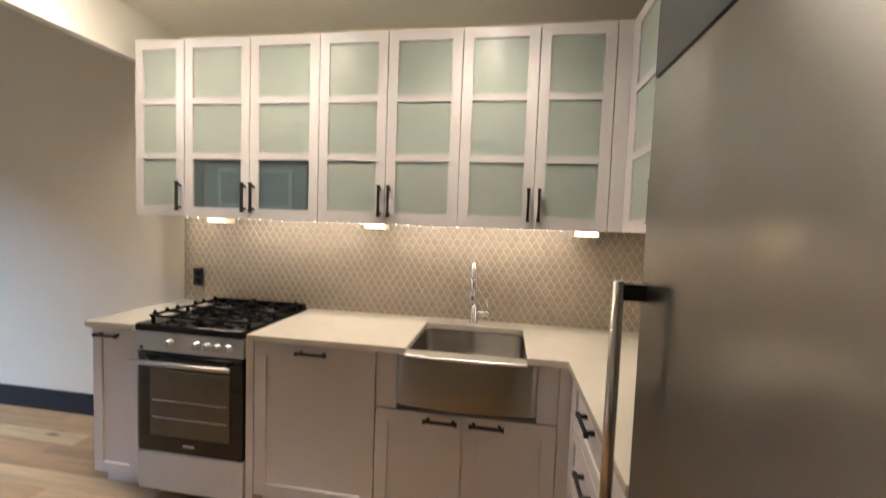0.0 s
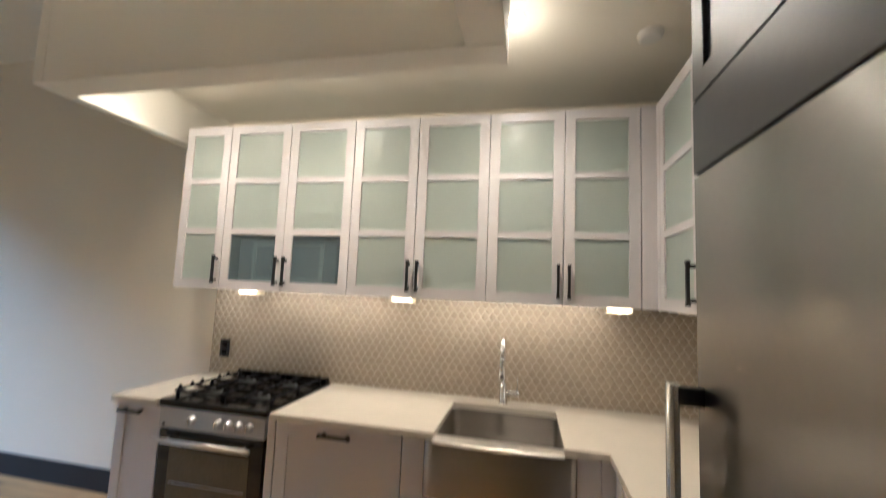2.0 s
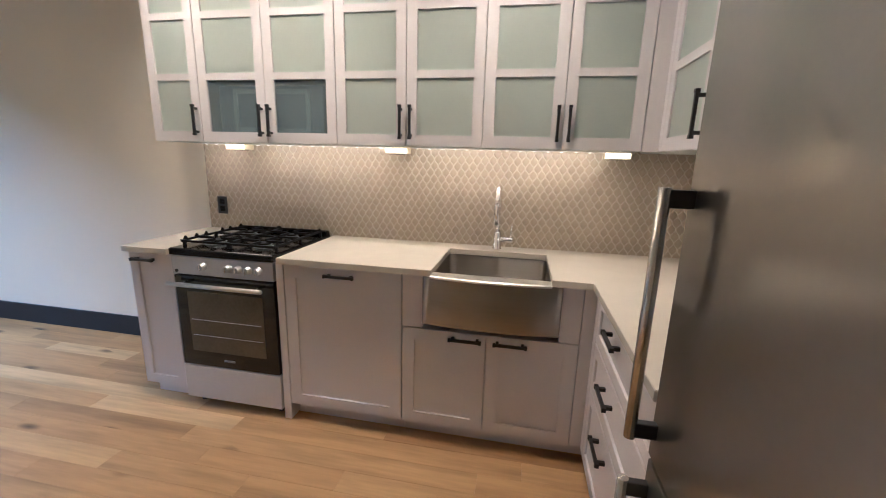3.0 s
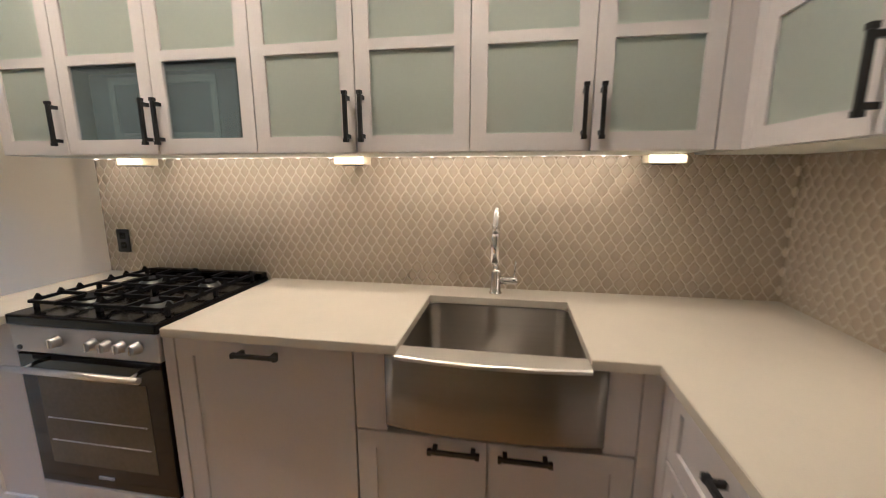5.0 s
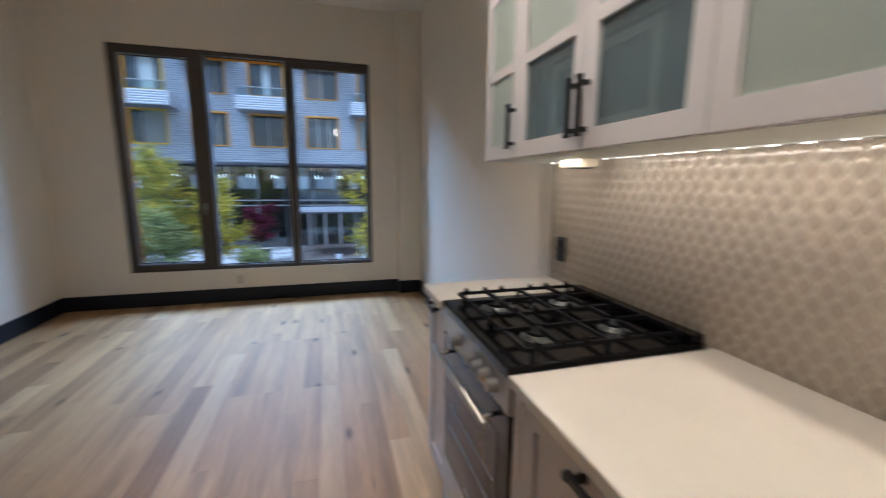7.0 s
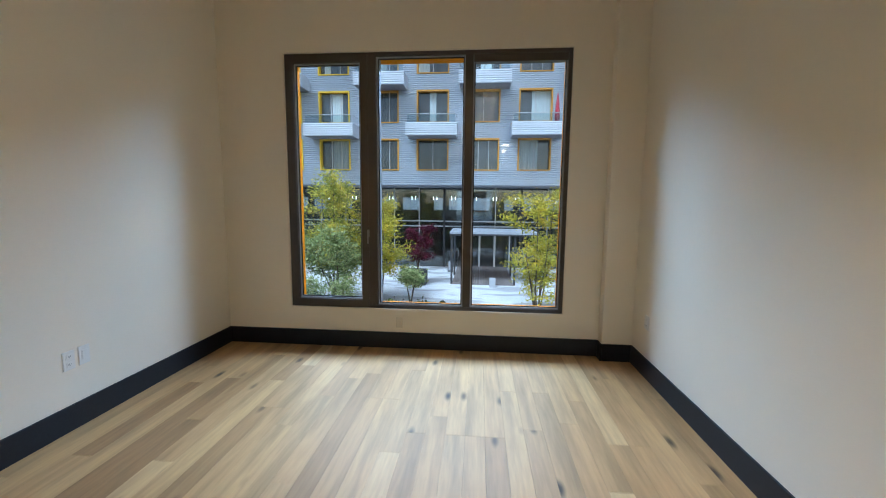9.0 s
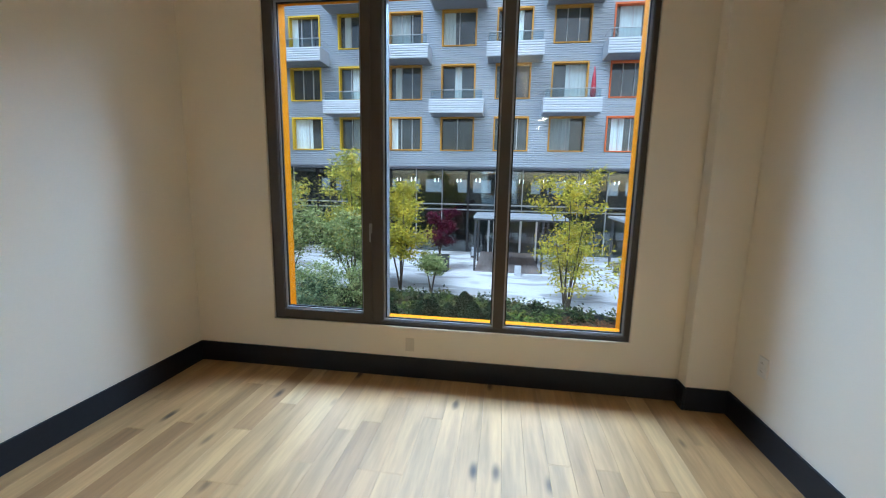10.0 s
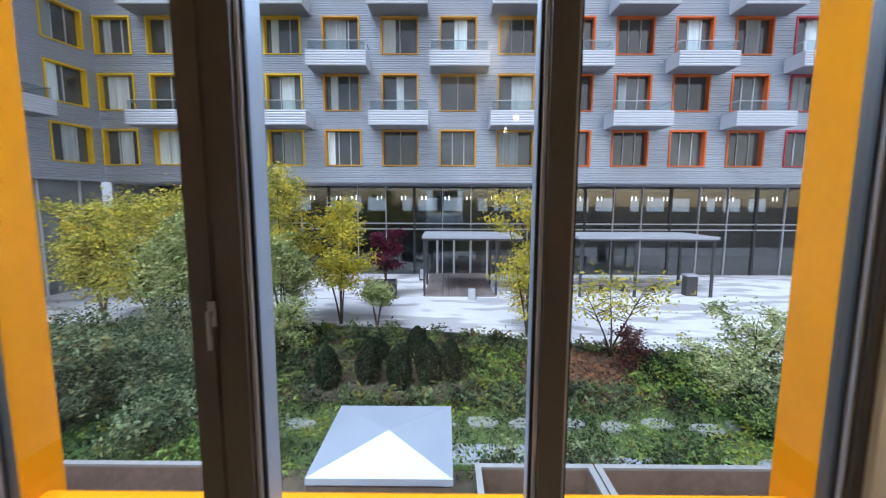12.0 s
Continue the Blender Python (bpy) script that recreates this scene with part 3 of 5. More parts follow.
part("drain", tube(bmesh.new(), [(1.058, -0.38, 0.627), (1.058, -0.38, 0.631)], 0.045, 24), CHROME, sink, "round chrome drain")


def bowed(x0, x1, profile, smooth):
    """A strip along x whose front swells outward in the middle."""
    bm = bmesh.new()
    prev = None
    for i in range(25):
        x = x0 + (x1 - x0) * i / 24
        u = (x - 0.748) / 0.63
        bow = 0.026 * (1 - (2 * u - 1) ** 2)
        ring = [bm.verts.new((x, y - (bow if y < -0.612 else 0), z)) for y, z in profile]
        if prev:
            for k in range(len(profile) - 1):
                bm.faces.new((prev[k], ring[k], ring[k + 1], prev[k + 1])).smooth = k in smooth
        else:
            bm.faces.new(ring)
        prev = ring
    bm.faces.new(prev[::-1])
    return bm


part("apron", bowed(0.748, 1.378, ((-0.61, 0.8835), (-0.637, 0.8835), (-0.641, 0.88), (-0.641, 0.66), (-0.637, 0.648), (-0.61, 0.645)), (2,)), SINK, sink, "bowed brushed steel apron front")
# Light falling on the ledge is put into its paler steel colour.
part("front_ledge", bowed(SX0 + 0.0005, SX1 - 0.0005, ((-0.603, 0.80), (-0.603, 0.893), (-0.606, 0.897), (-0.664, 0.897), (-0.669, 0.893), (-0.669, 0.8845), (-0.61, 0.8845)), ()), PALESTEEL, sink, "flat steel front ledge, its lit look in the paler colour")

tap = thing("kitchen_tap", (1.05, -0.085, CT), "polished chrome gooseneck kitchen tap", "tap")
TX, TY = 1.05, -0.085
part("body", tube(bmesh.new(), [(TX, TY, CT), (TX, TY, CT + 0.006), (TX, TY, CT + 0.01), (TX, TY, CT + 0.095), (TX, TY, CT + 0.105)], 0.022, 24, taper=[0.027, 0.027, 0.022, 0.022, 0.015]), CHROME, tap)
neck = [(TX, TY, CT + 0.1), (TX, TY, CT + 0.265)]
for k in range(1, 11):
    a = radians(180 - 18 * k)
    neck.append((TX, TY - 0.085 - 0.085 * math.cos(a), CT + 0.275 + 0.085 * math.sin(a)))
part("spout", tube(bmesh.new(), neck, 0.0125, 16), CHROME, tap)
part("spray_head", tube(bmesh.new(), [(TX, TY - 0.17, CT + 0.275), (TX, TY - 0.17, CT + 0.265), (TX, TY - 0.17, CT + 0.17), (TX, TY - 0.17, CT + 0.165)], 0.015, 16, taper=[0.0125, 0.016, 0.017, 0.013]), CHROME, tap)
lever = part("valve", tube(bmesh.new(), [(TX + 0.015, TY, CT + 0.058), (TX + 0.085, TY, CT + 0.058), (TX + 0.088, TY, CT + 0.058)], 0.0165, 20, taper=[0.0165, 0.0165, 0.014]), CHROME, tap)
part("lever", tube(bmesh.new(), [(TX + 0.074, TY, CT + 0.07), (TX + 0.078, TY, CT + 0.14)], 0.004, 10), CHROME, lever, "thin chrome lever")

# ---- gas range ----
rng = thing("gas_range", (-0.33, -0.3, 0), "freestanding gas range with black cooktop and oven door", "stove")
RX0, RX1, RF = -0.629, -0.030, -0.628
part("body", boxed(RX0 + 0.004, RX1 - 0.004, RF + 0.03, -0.012, 0.05, 0.885), ENAMEL, rng)
part("control_panel", boxed(RX0, RX1, RF - 0.004, RF + 0.03, 0.782, 0.882, bevel=0.004), RANGE, rng, "grey metal control panel")
for kx in (-0.432, -0.283, -0.226, -0.170, -0.110):
    knob = part("knob", tube(bmesh.new(), [(kx, RF - 0.004, 0.833), (kx, RF - 0.008, 0.833), (kx, RF - 0.010, 0.833), (kx, RF - 0.032, 0.833), (kx, RF - 0.034, 0.833)], 0.02, 24, taper=[0.022, 0.022, 0.019, 0.0175, 0.015]), KNOB, rng, "round silver knob")
    part("grip", boxed(kx - 0.003, kx + 0.003, RF - 0.037, RF - 0.033, 0.818, 0.848, bevel=0.001), STEEL, knob)
part("igniter_button", tube(bmesh.new(), [(-0.598, RF - 0.003, 0.80), (-0.598, RF - 0.009, 0.80)], 0.009, 16), BLACK, rng, "small black igniter button")
oven = part("oven_door", boxed(RX0 + 0.004, RX1 - 0.004, RF, RF + 0.03, 0.256, 0.775, bevel=0.005), OVENGLASS, rng, "black glass oven door")
part("window", boxed(-0.555, -0.105, RF - 0.0025, RF + 0.002, 0.345, 0.690, bevel=0.001), OVENINSIDE, oven, "see-through brownish oven window")
for z in (0.44, 0.53):
    part("oven_rack", tube(bmesh.new(), [(-0.54, RF - 0.0032, z), (-0.12, RF - 0.0032, z)], 0.0016, 6), RANGE, oven)
bm = tube(bmesh.new(), [(RX0 + 0.005, RF - 0.05, 0.738), (-0.075, RF - 0.05, 0.738)], 0.0115, 16)
handle = part("handle", bm, PALESTEEL, oven, "round silver oven handle bar")
for hx in (-0.545, -0.115):
    tube(bm := bmesh.new(), [(hx, RF - 0.045, 0.738), (hx, RF + 0.002, 0.744)], 0.007, 10)
    part("handle_post", bm, STEEL, oven)
part("maker_mark", boxed(-0.365, -0.30, RF - 0.0032, RF + 0.001, 0.296, 0.306), RANGE, oven, "plain pale mark")
part("storage_drawer", boxed(RX0 + 0.002, RX1 - 0.002, RF - 0.002, RF + 0.03, 0.052, 0.250, bevel=0.004), RANGEW, rng, "pale flat storage drawer")
for fx in (-0.58, -0.08):
    part("foot", tube(bmesh.new(), [(fx, RF + 0.07, 0.0), (fx, RF + 0.07, 0.05)], 0.018, 12), BLACK, rng)
bm = boxed(RX0 - 0.003, RX1 + 0.006, RF - 0.012, -0.012, 0.884, 0.922, bevel=0.008)
top = part("cooktop", bm, ENAMEL, rng, "black enamel cooktop")
part("rear_trim", boxed(RX0, RX1, -0.06, -0.014, 0.922, 0.946, bevel=0.004), ENAMEL, rng)
for bx, by, br in ((-0.475, -0.47, 0.050), (-0.185, -0.47, 0.042), (-0.475, -0.20, 0.042), (-0.185, -0.20, 0.036)):
    burner = part("burner", tube(bmesh.new(), [(bx, by, 0.921), (bx, by, 0.926), (bx, by, 0.928), (bx, by, 0.938)], br, 28, taper=[br * 1.25, br * 1.2, br, br]), BURNER, rng, "dull grey gas burner ring")
    part("burner_cap", tube(bmesh.new(), [(bx, by, 0.938), (bx, by, 0.944), (bx, by, 0.947)], br, 28, taper=[br * 0.92, br * 0.92, br * 0.8]), IRON, burner, "black burner cap")
for gx0, gx1 in ((RX0 + 0.025, -0.335), (-0.325, RX1 - 0.022)):
    bm = bmesh.new()
    gy0, gy1, gz, w = RF + 0.05, -0.075, 0.950, 0.0055
    cx = (gx0 + gx1) / 2
    for x in (gx0, gx1):
        box(bm, x - w, x + w, gy0, gy1, gz - 0.006, gz + 0.006, 0.002)
    for y in (gy0, (gy0 + gy1) / 2, gy1):
        box(bm, gx0, gx1, y - w, y + w, gz - 0.006, gz + 0.006, 0.002)
    for by in (-0.47, -0.20):
        for sx in (-1, 1):
            edge = gx0 if sx < 0 else gx1
            box(bm, min(edge, cx + sx * 0.022), max(edge, cx + sx * 0.022), by - w, by + w, gz - 0.004, gz + 0.010, 0.002)
        for sy in (-1, 1):
            far = by + sy * 0.125
            box(bm, cx - w, cx + w, min(far, by + sy * 0.022), max(far, by + sy * 0.022), gz - 0.004, gz + 0.010, 0.002)
    for x in (gx0, gx1):
        for y in (gy0 + 0.02, (gy0 + gy1) / 2, gy1 - 0.02):
            box(bm, x - 0.007, x + 0.007, y - 0.007, y + 0.007, 0.921, gz, 0.002)
        for y in (gy0 + 0.03, -0.47, -0.40, -0.27, -0.20, gy1 - 0.03):
            v = [bm.verts.new(p) for p in ((x - w, y - 0.013, gz + 0.005), (x + w, y - 0.013, gz + 0.005), (x + w, y + 0.013, gz + 0.005), (x - w, y + 0.013, gz + 0.005), (x - w, y, gz + 0.022), (x + w, y, gz + 0.022))]
            for q in ((0, 1, 5, 4), (2, 3, 4, 5), (0, 4, 3), (1, 2, 5)):
                bm.faces.new([v[i] for i in q])
    part("pan_support", bm, IRON, rng, "cast iron pan support")

# ---- wall cabinets ----
UZ0, UZ1, UF = 1.472, 2.455, -0.362


def glazed_door(parent, axis, face, a0, a1, hand, z0=UZ0, z1=UZ1, clear_low=False):
    """A door with three stacked panes; hand: the side on which the pull sits (-1 low end, 1 high end)."""
    g, st, rl, mid, t = 0.0016, 0.052, 0.055, 0.036, 0.02

    def sheet(u0, u1, w0, w1, d0, d1):
        if axis == "y":
            return boxed(u0, u1, face + d0, face + d1, w0, w1)
        return boxed(face + d0, face + d1, u0, u1, w0, w1)

    a0, a1, z0, z1 = a0 + g, a1 - g, z0 + g, z1 - g
    h = (z1 - z0 - 2 * rl - 2 * mid) / 3
    za, zb = z0 + rl + h, z0 + rl + 2 * h + mid
    bm = lattice(axis, face, (a0, a0 + st, a1 - st, a1), (z0, z0 + rl, za, za + mid, zb, zb + mid, z1 - rl, z1), {(1, 1), (1, 3), (1, 5)}, t)
    door = part("door", bm, CAB, parent)
    for k in range(3):
        z = z0 + rl + k * (h + mid)
        mat = DARKPANE if clear_low and k == 0 else FROST
        part("pane", sheet(a0 + st - 0.004, a1 - st + 0.004, z - 0.004, z + h + 0.004, 0.008, 0.013), mat, door)
    at = a1 - 0.024 if hand > 0 else a0 + 0.024
    if axis == "y":
        pull(door, (at, face, UZ0 + 0.115), (0, 0, 1), (0, -1, 0), 0.135)
    else:
        pull(door, (face, at, UZ0 + 0.115), (0, 0, 1), (-1, 0, 0), 0.135)
    return door


def wall_unit(x0, x1, label):
    """A white wall cabinet with open front, two shelves."""
    unit = thing("wall_cabinet", ((x0 + x1) / 2, -0.18, UZ0), label, "cabinet", "glazed wall cabinets")
    t = 0.016
    bm = bmesh.new()
    x0, x1, y0 = x0 + 0.001, x1 - 0.001, UF + 0.021
    box(bm, x0, x0 + t, y0, 0.0, UZ0, UZ1)
    box(bm, x1 - t, x1, y0, 0.0, UZ0, UZ1)
    box(bm, x0 + t, x1 - t, y0, 0.0, UZ0, UZ0 + t)
    box(bm, x0 + t, x1 - t, y0, 0.0, UZ1 - t, UZ1)
    box(bm, x0 + t, x1 - t, -0.012, 0.0, UZ0 + t, UZ1 - t)
    part("body", bm, CABIN, unit)
    for z in (1.795, 2.125):
        part("shelf", boxed(x0 + t, x1 - t, y0 + 0.02, -0.012, z, z + t), CABIN, unit)
    return unit


u = wall_unit(-0.911, -0.594, "narrow pale wall cabinet with frosted glass door")
glazed_door(u, "y", UF, -0.911, -0.594, 1)
u = wall_unit(-0.594, 0.208, "pale double wall cabinet, lower panes clear")
glazed_door(u, "y", UF, -0.594, -0.193, 1, clear_low=True)
glazed_door(u, "y", UF, -0.193, 0.208, -1, clear_low=True)
u = wall_unit(0.208, 0.964, "pale double wall cabinet with frosted panes")
glazed_door(u, "y", UF, 0.208, 0.580, 1)
glazed_door(u, "y", UF, 0.580, 0.964, -1)
u = wall_unit(0.964, 1.69, "pale double wall cabinet with frosted panes")
glazed_door(u, "y", UF, 0.964, 1.338, 1)
glazed_door(u, "y", UF, 1.338, 1.69, -1)

corner = thing("corner_cabinet", (1.95, -0.8, UZ0), "pale wall cabinet with frosted doors beside the fridge", "cabinet", "glazed wall cabinets")
XU = 1.758
part("filler", boxed(1.692, XU + 0.018, UF, UF + 0.02, UZ0, UZ1, bevel=0.0015), CAB, corner)
bm = bmesh.new()
box(bm, XU + 0.021, XE, -1.478, -1.462, UZ0, UZ1)
box(bm, XU + 0.021, XE, -1.462, 0.0, UZ0, UZ0 + 0.016)
box(bm, XU + 0.021, XE, -1.462, 0.0, UZ1 - 0.016, UZ1)
box(bm, XE - 0.012, XE - 0.001, -1.462, 0.0, UZ0 + 0.016, UZ1 - 0.016)
box(bm, XU + 0.021, XE - 0.012, -0.012, 0.0, UZ0 + 0.016, UZ1 - 0.016)
part("body", bm, CABIN, corner)
for z in (1.795, 2.125):
    part("shelf", boxed(XU + 0.04, XE - 0.012, -1.46, -0.014, z, z + 0.016), CABIN, corner)
part("filler", boxed(XU, XU + 0.02, -0.405, UF - 0.001, UZ0, UZ1, bevel=0.0015), CAB, corner)
glazed_door(corner, "x", XU, -0.83, -0.406, -1)
glazed_door(corner, "x", XU, -1.255, -0.83, -1)
part("filler", boxed(XU, XU + 0.02, -1.478, -1.256, UZ0, UZ1, bevel=0.0015), CAB, corner)

# microwave standing inside the clear-paned cabinet
oven2 = thing("microwave_oven", (-0.19, -0.17, UZ0 + 0.016), "dark microwave oven inside the glazed cabinet", "microwave")
part("body", boxed(-0.50, 0.12, -0.325, -0.03, UZ0 + 0.016, UZ0 + 0.30, bevel=0.004), MICRO, oven2)
bm = bmesh.new()
for x0, x1, z0, z1 in ((-0.41, -0.385, 1.53, 1.755), (0.02, 0.045, 1.53, 1.755), (-0.385, 0.02, 1.53, 1.555), (-0.385, 0.02, 1.73, 1.755)):
    box(bm, x0, x1, -0.331, -0.324, z0, z1, 0.001)
part("door_frame", bm, MICROF, oven2, "pale grey door surround")

# ---- lights under the wall cabinets ----
for x in (-0.56, 0.46, 1.64):
    driver = thing("light_transformer", (x, -0.07, 1.44), "small cream transformer box under the wall cabinets", "transformer", "under-cabinet boxes")
    part("case", boxed(x - 0.062, x + 0.062, -0.15, -0.06, 1.438, 1.4705, bevel=0.004), CREAM, driver)
    part("base_plate", boxed(x - 0.03, x + 0.03, -0.135, -0.07, 1.434, 1.4375), BLACK, driver)
strip = thing("led_strip", (0.42, -0.05, 1.46), "warm glowing light strip under the wall cabinets", "light strip")
part("channel", boxed(-0.88, 1.70, -0.056, -0.040, 1.4695, 1.4715), WHITEP, strip)
for k in range(35):
    x = -0.85 + k * 0.074
    part("diode", boxed(x - 0.005, x + 0.005, -0.053, -0.043, 1.4680, 1.4697), DIODE, strip)

# ---- fridge and the dark cupboard over it ----
FX, FY0, FY1 = 1.50, -2.215, -1.497
fridge = thing("fridge", (1.82, -1.8, 0), "tall brushed stainless fridge with bar handles", "fridge")
part("body", boxed(FX + 0.06, XE - 0.02, FY0 + 0.004, FY1 - 0.004, 0.05, 1.778), BLACK, fridge)
upper = part("door", boxed(FX, FX + 0.056, FY0, FY1, 0.768, 1.781), STEEL_H, fridge, "brushed stainless upper door")
lower = part("door", boxed(FX, FX + 0.056, FY0, FY1, 0.07, 0.756, bevel=0.006), STEEL_H, fridge, "brushed stainless lower door")
part("plinth", boxed(FX + 0.02, FX + 0.06, FY0 + 0.004, FY1 - 0.004, 0.0, 0.066), BLACK, fridge)


def fridge_handle(door, z0, z1):
    y, x = FY1 - 0.022, 1.447
    part("handle", tube(bmesh.new(), [(x, y, z0), (x, y, z1)], 0.0125, 18), STEEL, door, "thick round steel bar handle")
    for z in (z0 + 0.022, z1 - 0.022):
        part("handle_mount", boxed(x - 0.006, FX + 0.001, y - 0.010, y + 0.010, z - 0.018, z + 0.018, bevel=0.003), BLACK, door, "dark handle bracket")


fridge_handle(upper, 0.818, 1.372)
fridge_handle(lower, 0.25, 0.71)

over = thing("fridge_cupboard", (1.85, -1.8, 1.79), "charcoal gloss cupboard above the fridge", "cabinet")
part("body", boxed(FX + 0.022, XE, FY0 - 0.02, FY1 + 0.003, 1.79, 2.455), DARKCAB, over)
part("valance", boxed(FX, FX + 0.02, FY0 - 0.02, FY1 + 0.003, 1.7885, 1.938, bevel=0.0015), DARKCAB, over)


def dark_door(y0, y1, hy):
    z0, z1, r = 1.942, 2.452, 0.055
    bm = lattice("x", FX, (y0, y0 + r, y1 - r, y1), (z0, z0 + r, z1 - r, z1), {(1, 1)}, 0.02)
    door = part("door", bm, DARKCAB, over)
    part("panel", boxed(FX + 0.009, FX + 0.018, y0 + r - 0.002, y1 - r + 0.002, z0 + r - 0.002, z1 - r + 0.002), DARKCAB, door)
    pull(door, (FX, hy, 2.04), (0, 0, 1), (-1, 0, 0), 0.135)


dark_door(-1.866, FY1 + 0.002, -1.832)
dark_door(FY0 - 0.018, -1.868, -1.902)
side = single("tall_panel", boxed(FX - 0.01, XE, FY0 - 0.042, FY0 - 0.022, 0.0, 2.455, bevel=0.0015), CAB, "tall pale end panel beside the fridge", "panel")

# ---- small fixtures ----
for lx in (1.091, 0.13, -0.66):
    spot = thing("recessed_downlight", (lx, -0.807, 2.64), "round recessed ceiling downlight, lit", "ceiling light", "kitchen downlights")
    part("trim_ring", tube(bmesh.new(), [(lx, -0.807, 2.6595), (lx, -0.807, 2.650)], 0.048, 32), WHITEP, spot)
    part("lens", tube(bmesh.new(), [(lx, -0.807, 2.650), (lx, -0.807, 2.646)], 0.036, 28), GLOW, spot, "glowing warm lens")
det = thing("smoke_detector", (1.662, -0.625, 2.62), "round white smoke detector on the ceiling", "smoke detector")
part("body", tube(bmesh.new(), [(1.662, -0.625, 2.6595), (1.662, -0.625, 2.65), (1.662, -0.625, 2.636), (1.662, -0.625, 2.630)], 0.05, 32, taper=[0.052, 0.052, 0.047, 0.036]), WHITEP, det)
cove = thing("cove_light", (-0.05, -1.0, 3.07), "warm glowing light strip on top of the beam", "light strip")
part("strip", boxed(-0.95, 0.92, -1.08, -1.06, 3.0705, 3.082), LEDGLOW, cove)


def socket(name, at, normal, label, mat, w=0.07, h=0.115, slots=True):
    """A wall plate with two sockets or a rocker."""
    x, y, z = at
    ob = thing(name, at, label, "outlet", "wall outlets")
    s = normal
    part("plate", boxed(x - w / 2, x + w / 2, y, y + s * 0.006, z - h / 2, z + h / 2, bevel=0.002), mat, ob)
    inner = WHITEP if mat is not BLACK else ENAMEL
    if slots:
        for dz in (-0.024, 0.024):
            p = part("receptacle", boxed(x - 0.017, x + 0.017, y, y + s * 0.008, z + dz - 0.016, z + dz + 0.016, bevel=0.002), inner, ob)
            for dx in (-0.006, 0.006):
                part("slot", boxed(x + dx - 0.0012, x + dx + 0.0012, y, y + s * 0.0085, z + dz - 0.005, z + dz + 0.006), RUBBER, p)
    else:
        part("rocker", boxed(x - 0.017, x + 0.017, y, y + s * 0.009, z - 0.033, z + 0.033, bevel=0.002), inner, ob)
    return ob


socket("outlet", (-0.798, -0.014, 1.074), -1, "black outlet plate on the tiled backsplash", BLACK)
socket("outlet", (-2.575, YS, 0.428), 1, "white power outlet low on the wall", WHITEP)
socket("outlet", (-2.67, YS, 0.432), 1, "white blank data plate low on the wall", WHITEP, slots=False)
socket("outlet", (-3.753, YN, 0.442), -1, "white outlet low on the wall near the window", WHITEP, 0.075)
ac = thing("air_conditioner", (-2.85, -3.66, 2.79), "white wall-mounted air conditioner", "air conditioner")
part("body", boxed(-3.27, -2.43, YS, YS + 0.20, 2.80, 3.09, bevel=0.03), WHITEP, ac)
part("louvre", boxed(-3.16, -2.50, YS + 0.03, YS + 0.11, 2.795, 2.803), BLACK, ac, "dark air slot")
plate = single("blank_plate", boxed(XW, XW + 0.005, -2.09, -2.025, 0.20, 0.30, bevel=0.002), CREAMPAINT, "painted-over blank plate below the window", "wall plate")

# ---- outdoors: ground, plaza and garden ----
GZ = -2.75
SOIL = material("garden_soil", (0.075, 0.055, 0.035), 0.9, amount=0.45, scale=0.9, fine=9, bump=0.6)
LAWN = material("garden_lawn", (0.055, 0.085, 0.022), 0.9, amount=0.4, scale=1.2, fine=30, bump=0.8)
CONCRETE = material("pale_concrete", (0.27, 0.28, 0.31), 0.85, amount=0.14, scale=2.0, fine=25, bump=0.15)
STONE = material("pale_stone", (0.22, 0.225, 0.20), 0.85, amount=0.2, scale=4, fine=30, bump=0.3, vary=0.15)
KERB = material("dark_kerb", (0.045, 0.045, 0.05), 0.7, amount=0.2)
DECK = material("weathered_deck", (0.21, 0.18, 0.17), 0.75, amount=0.2, scale=3, fine=20, bump=0.2, stretch=(1, 8, 1), vary=0.2)
CLAD = material("corrugated_cladding", (0.45, 0.485, 0.55), 0.38, metal=0.55, amount=0.06, scale=0.6, fine=8, bump=0.05)
CLADP = material("pale_cladding", (0.62, 0.65, 0.71), 0.4, metal=0.3, amount=0.05, scale=0.8, fine=8, bump=0.05)
SOFFIT = material("balcony_soffit", (0.22, 0.23, 0.26), 0.7, amount=0.06)
FRAMES = {
    "yellow": material("yellow_frame", (0.78, 0.50, 0.015), 0.45, amount=0.06),
    "amber": material("amber_frame", (0.62, 0.30, 0.03), 0.45, amount=0.06),
    "orange": material("orange_frame", (0.72, 0.15, 0.03), 0.45, amount=0.06),
    "crimson": material("crimson_frame", (0.45, 0.035, 0.06), 0.45, amount=0.06),
}
FARGLASS = material("far_window_glass", (0.06, 0.07, 0.075), 0.06, amount=0.5, scale=0.5, fine=2, bump=0.0, spec=0.8, vary=0.3)
CURTAIN = material("far_curtain", (0.55, 0.63, 0.65), 0.9, amount=0.2, scale=1, fine=6, bump=0.3, stretch=(1, 6, 0.3), vary=0.45)
MULL = material("far_mullion", (0.50, 0.51, 0.53), 0.5, amount=0.05)
STORE = clear_glass("storefront_glass", (0.70, 0.75, 0.76), 0.10)
RAILGLASS = clear_glass("balcony_glass", (0.80, 0.86, 0.88))
INSIDE = material("shop_inside", (0.17, 0.18, 0.185), 0.6, amount=0.4, scale=0.5, fine=3)
PENDANT = material("pendant_glow", (1.0, 0.93, 0.8), 0.5, emit=9.0, amount=0.0, bump=0)
ROOFG = material("pergola_roof", (0.40, 0.42, 0.46), 0.6, amount=0.12, scale=1.0)
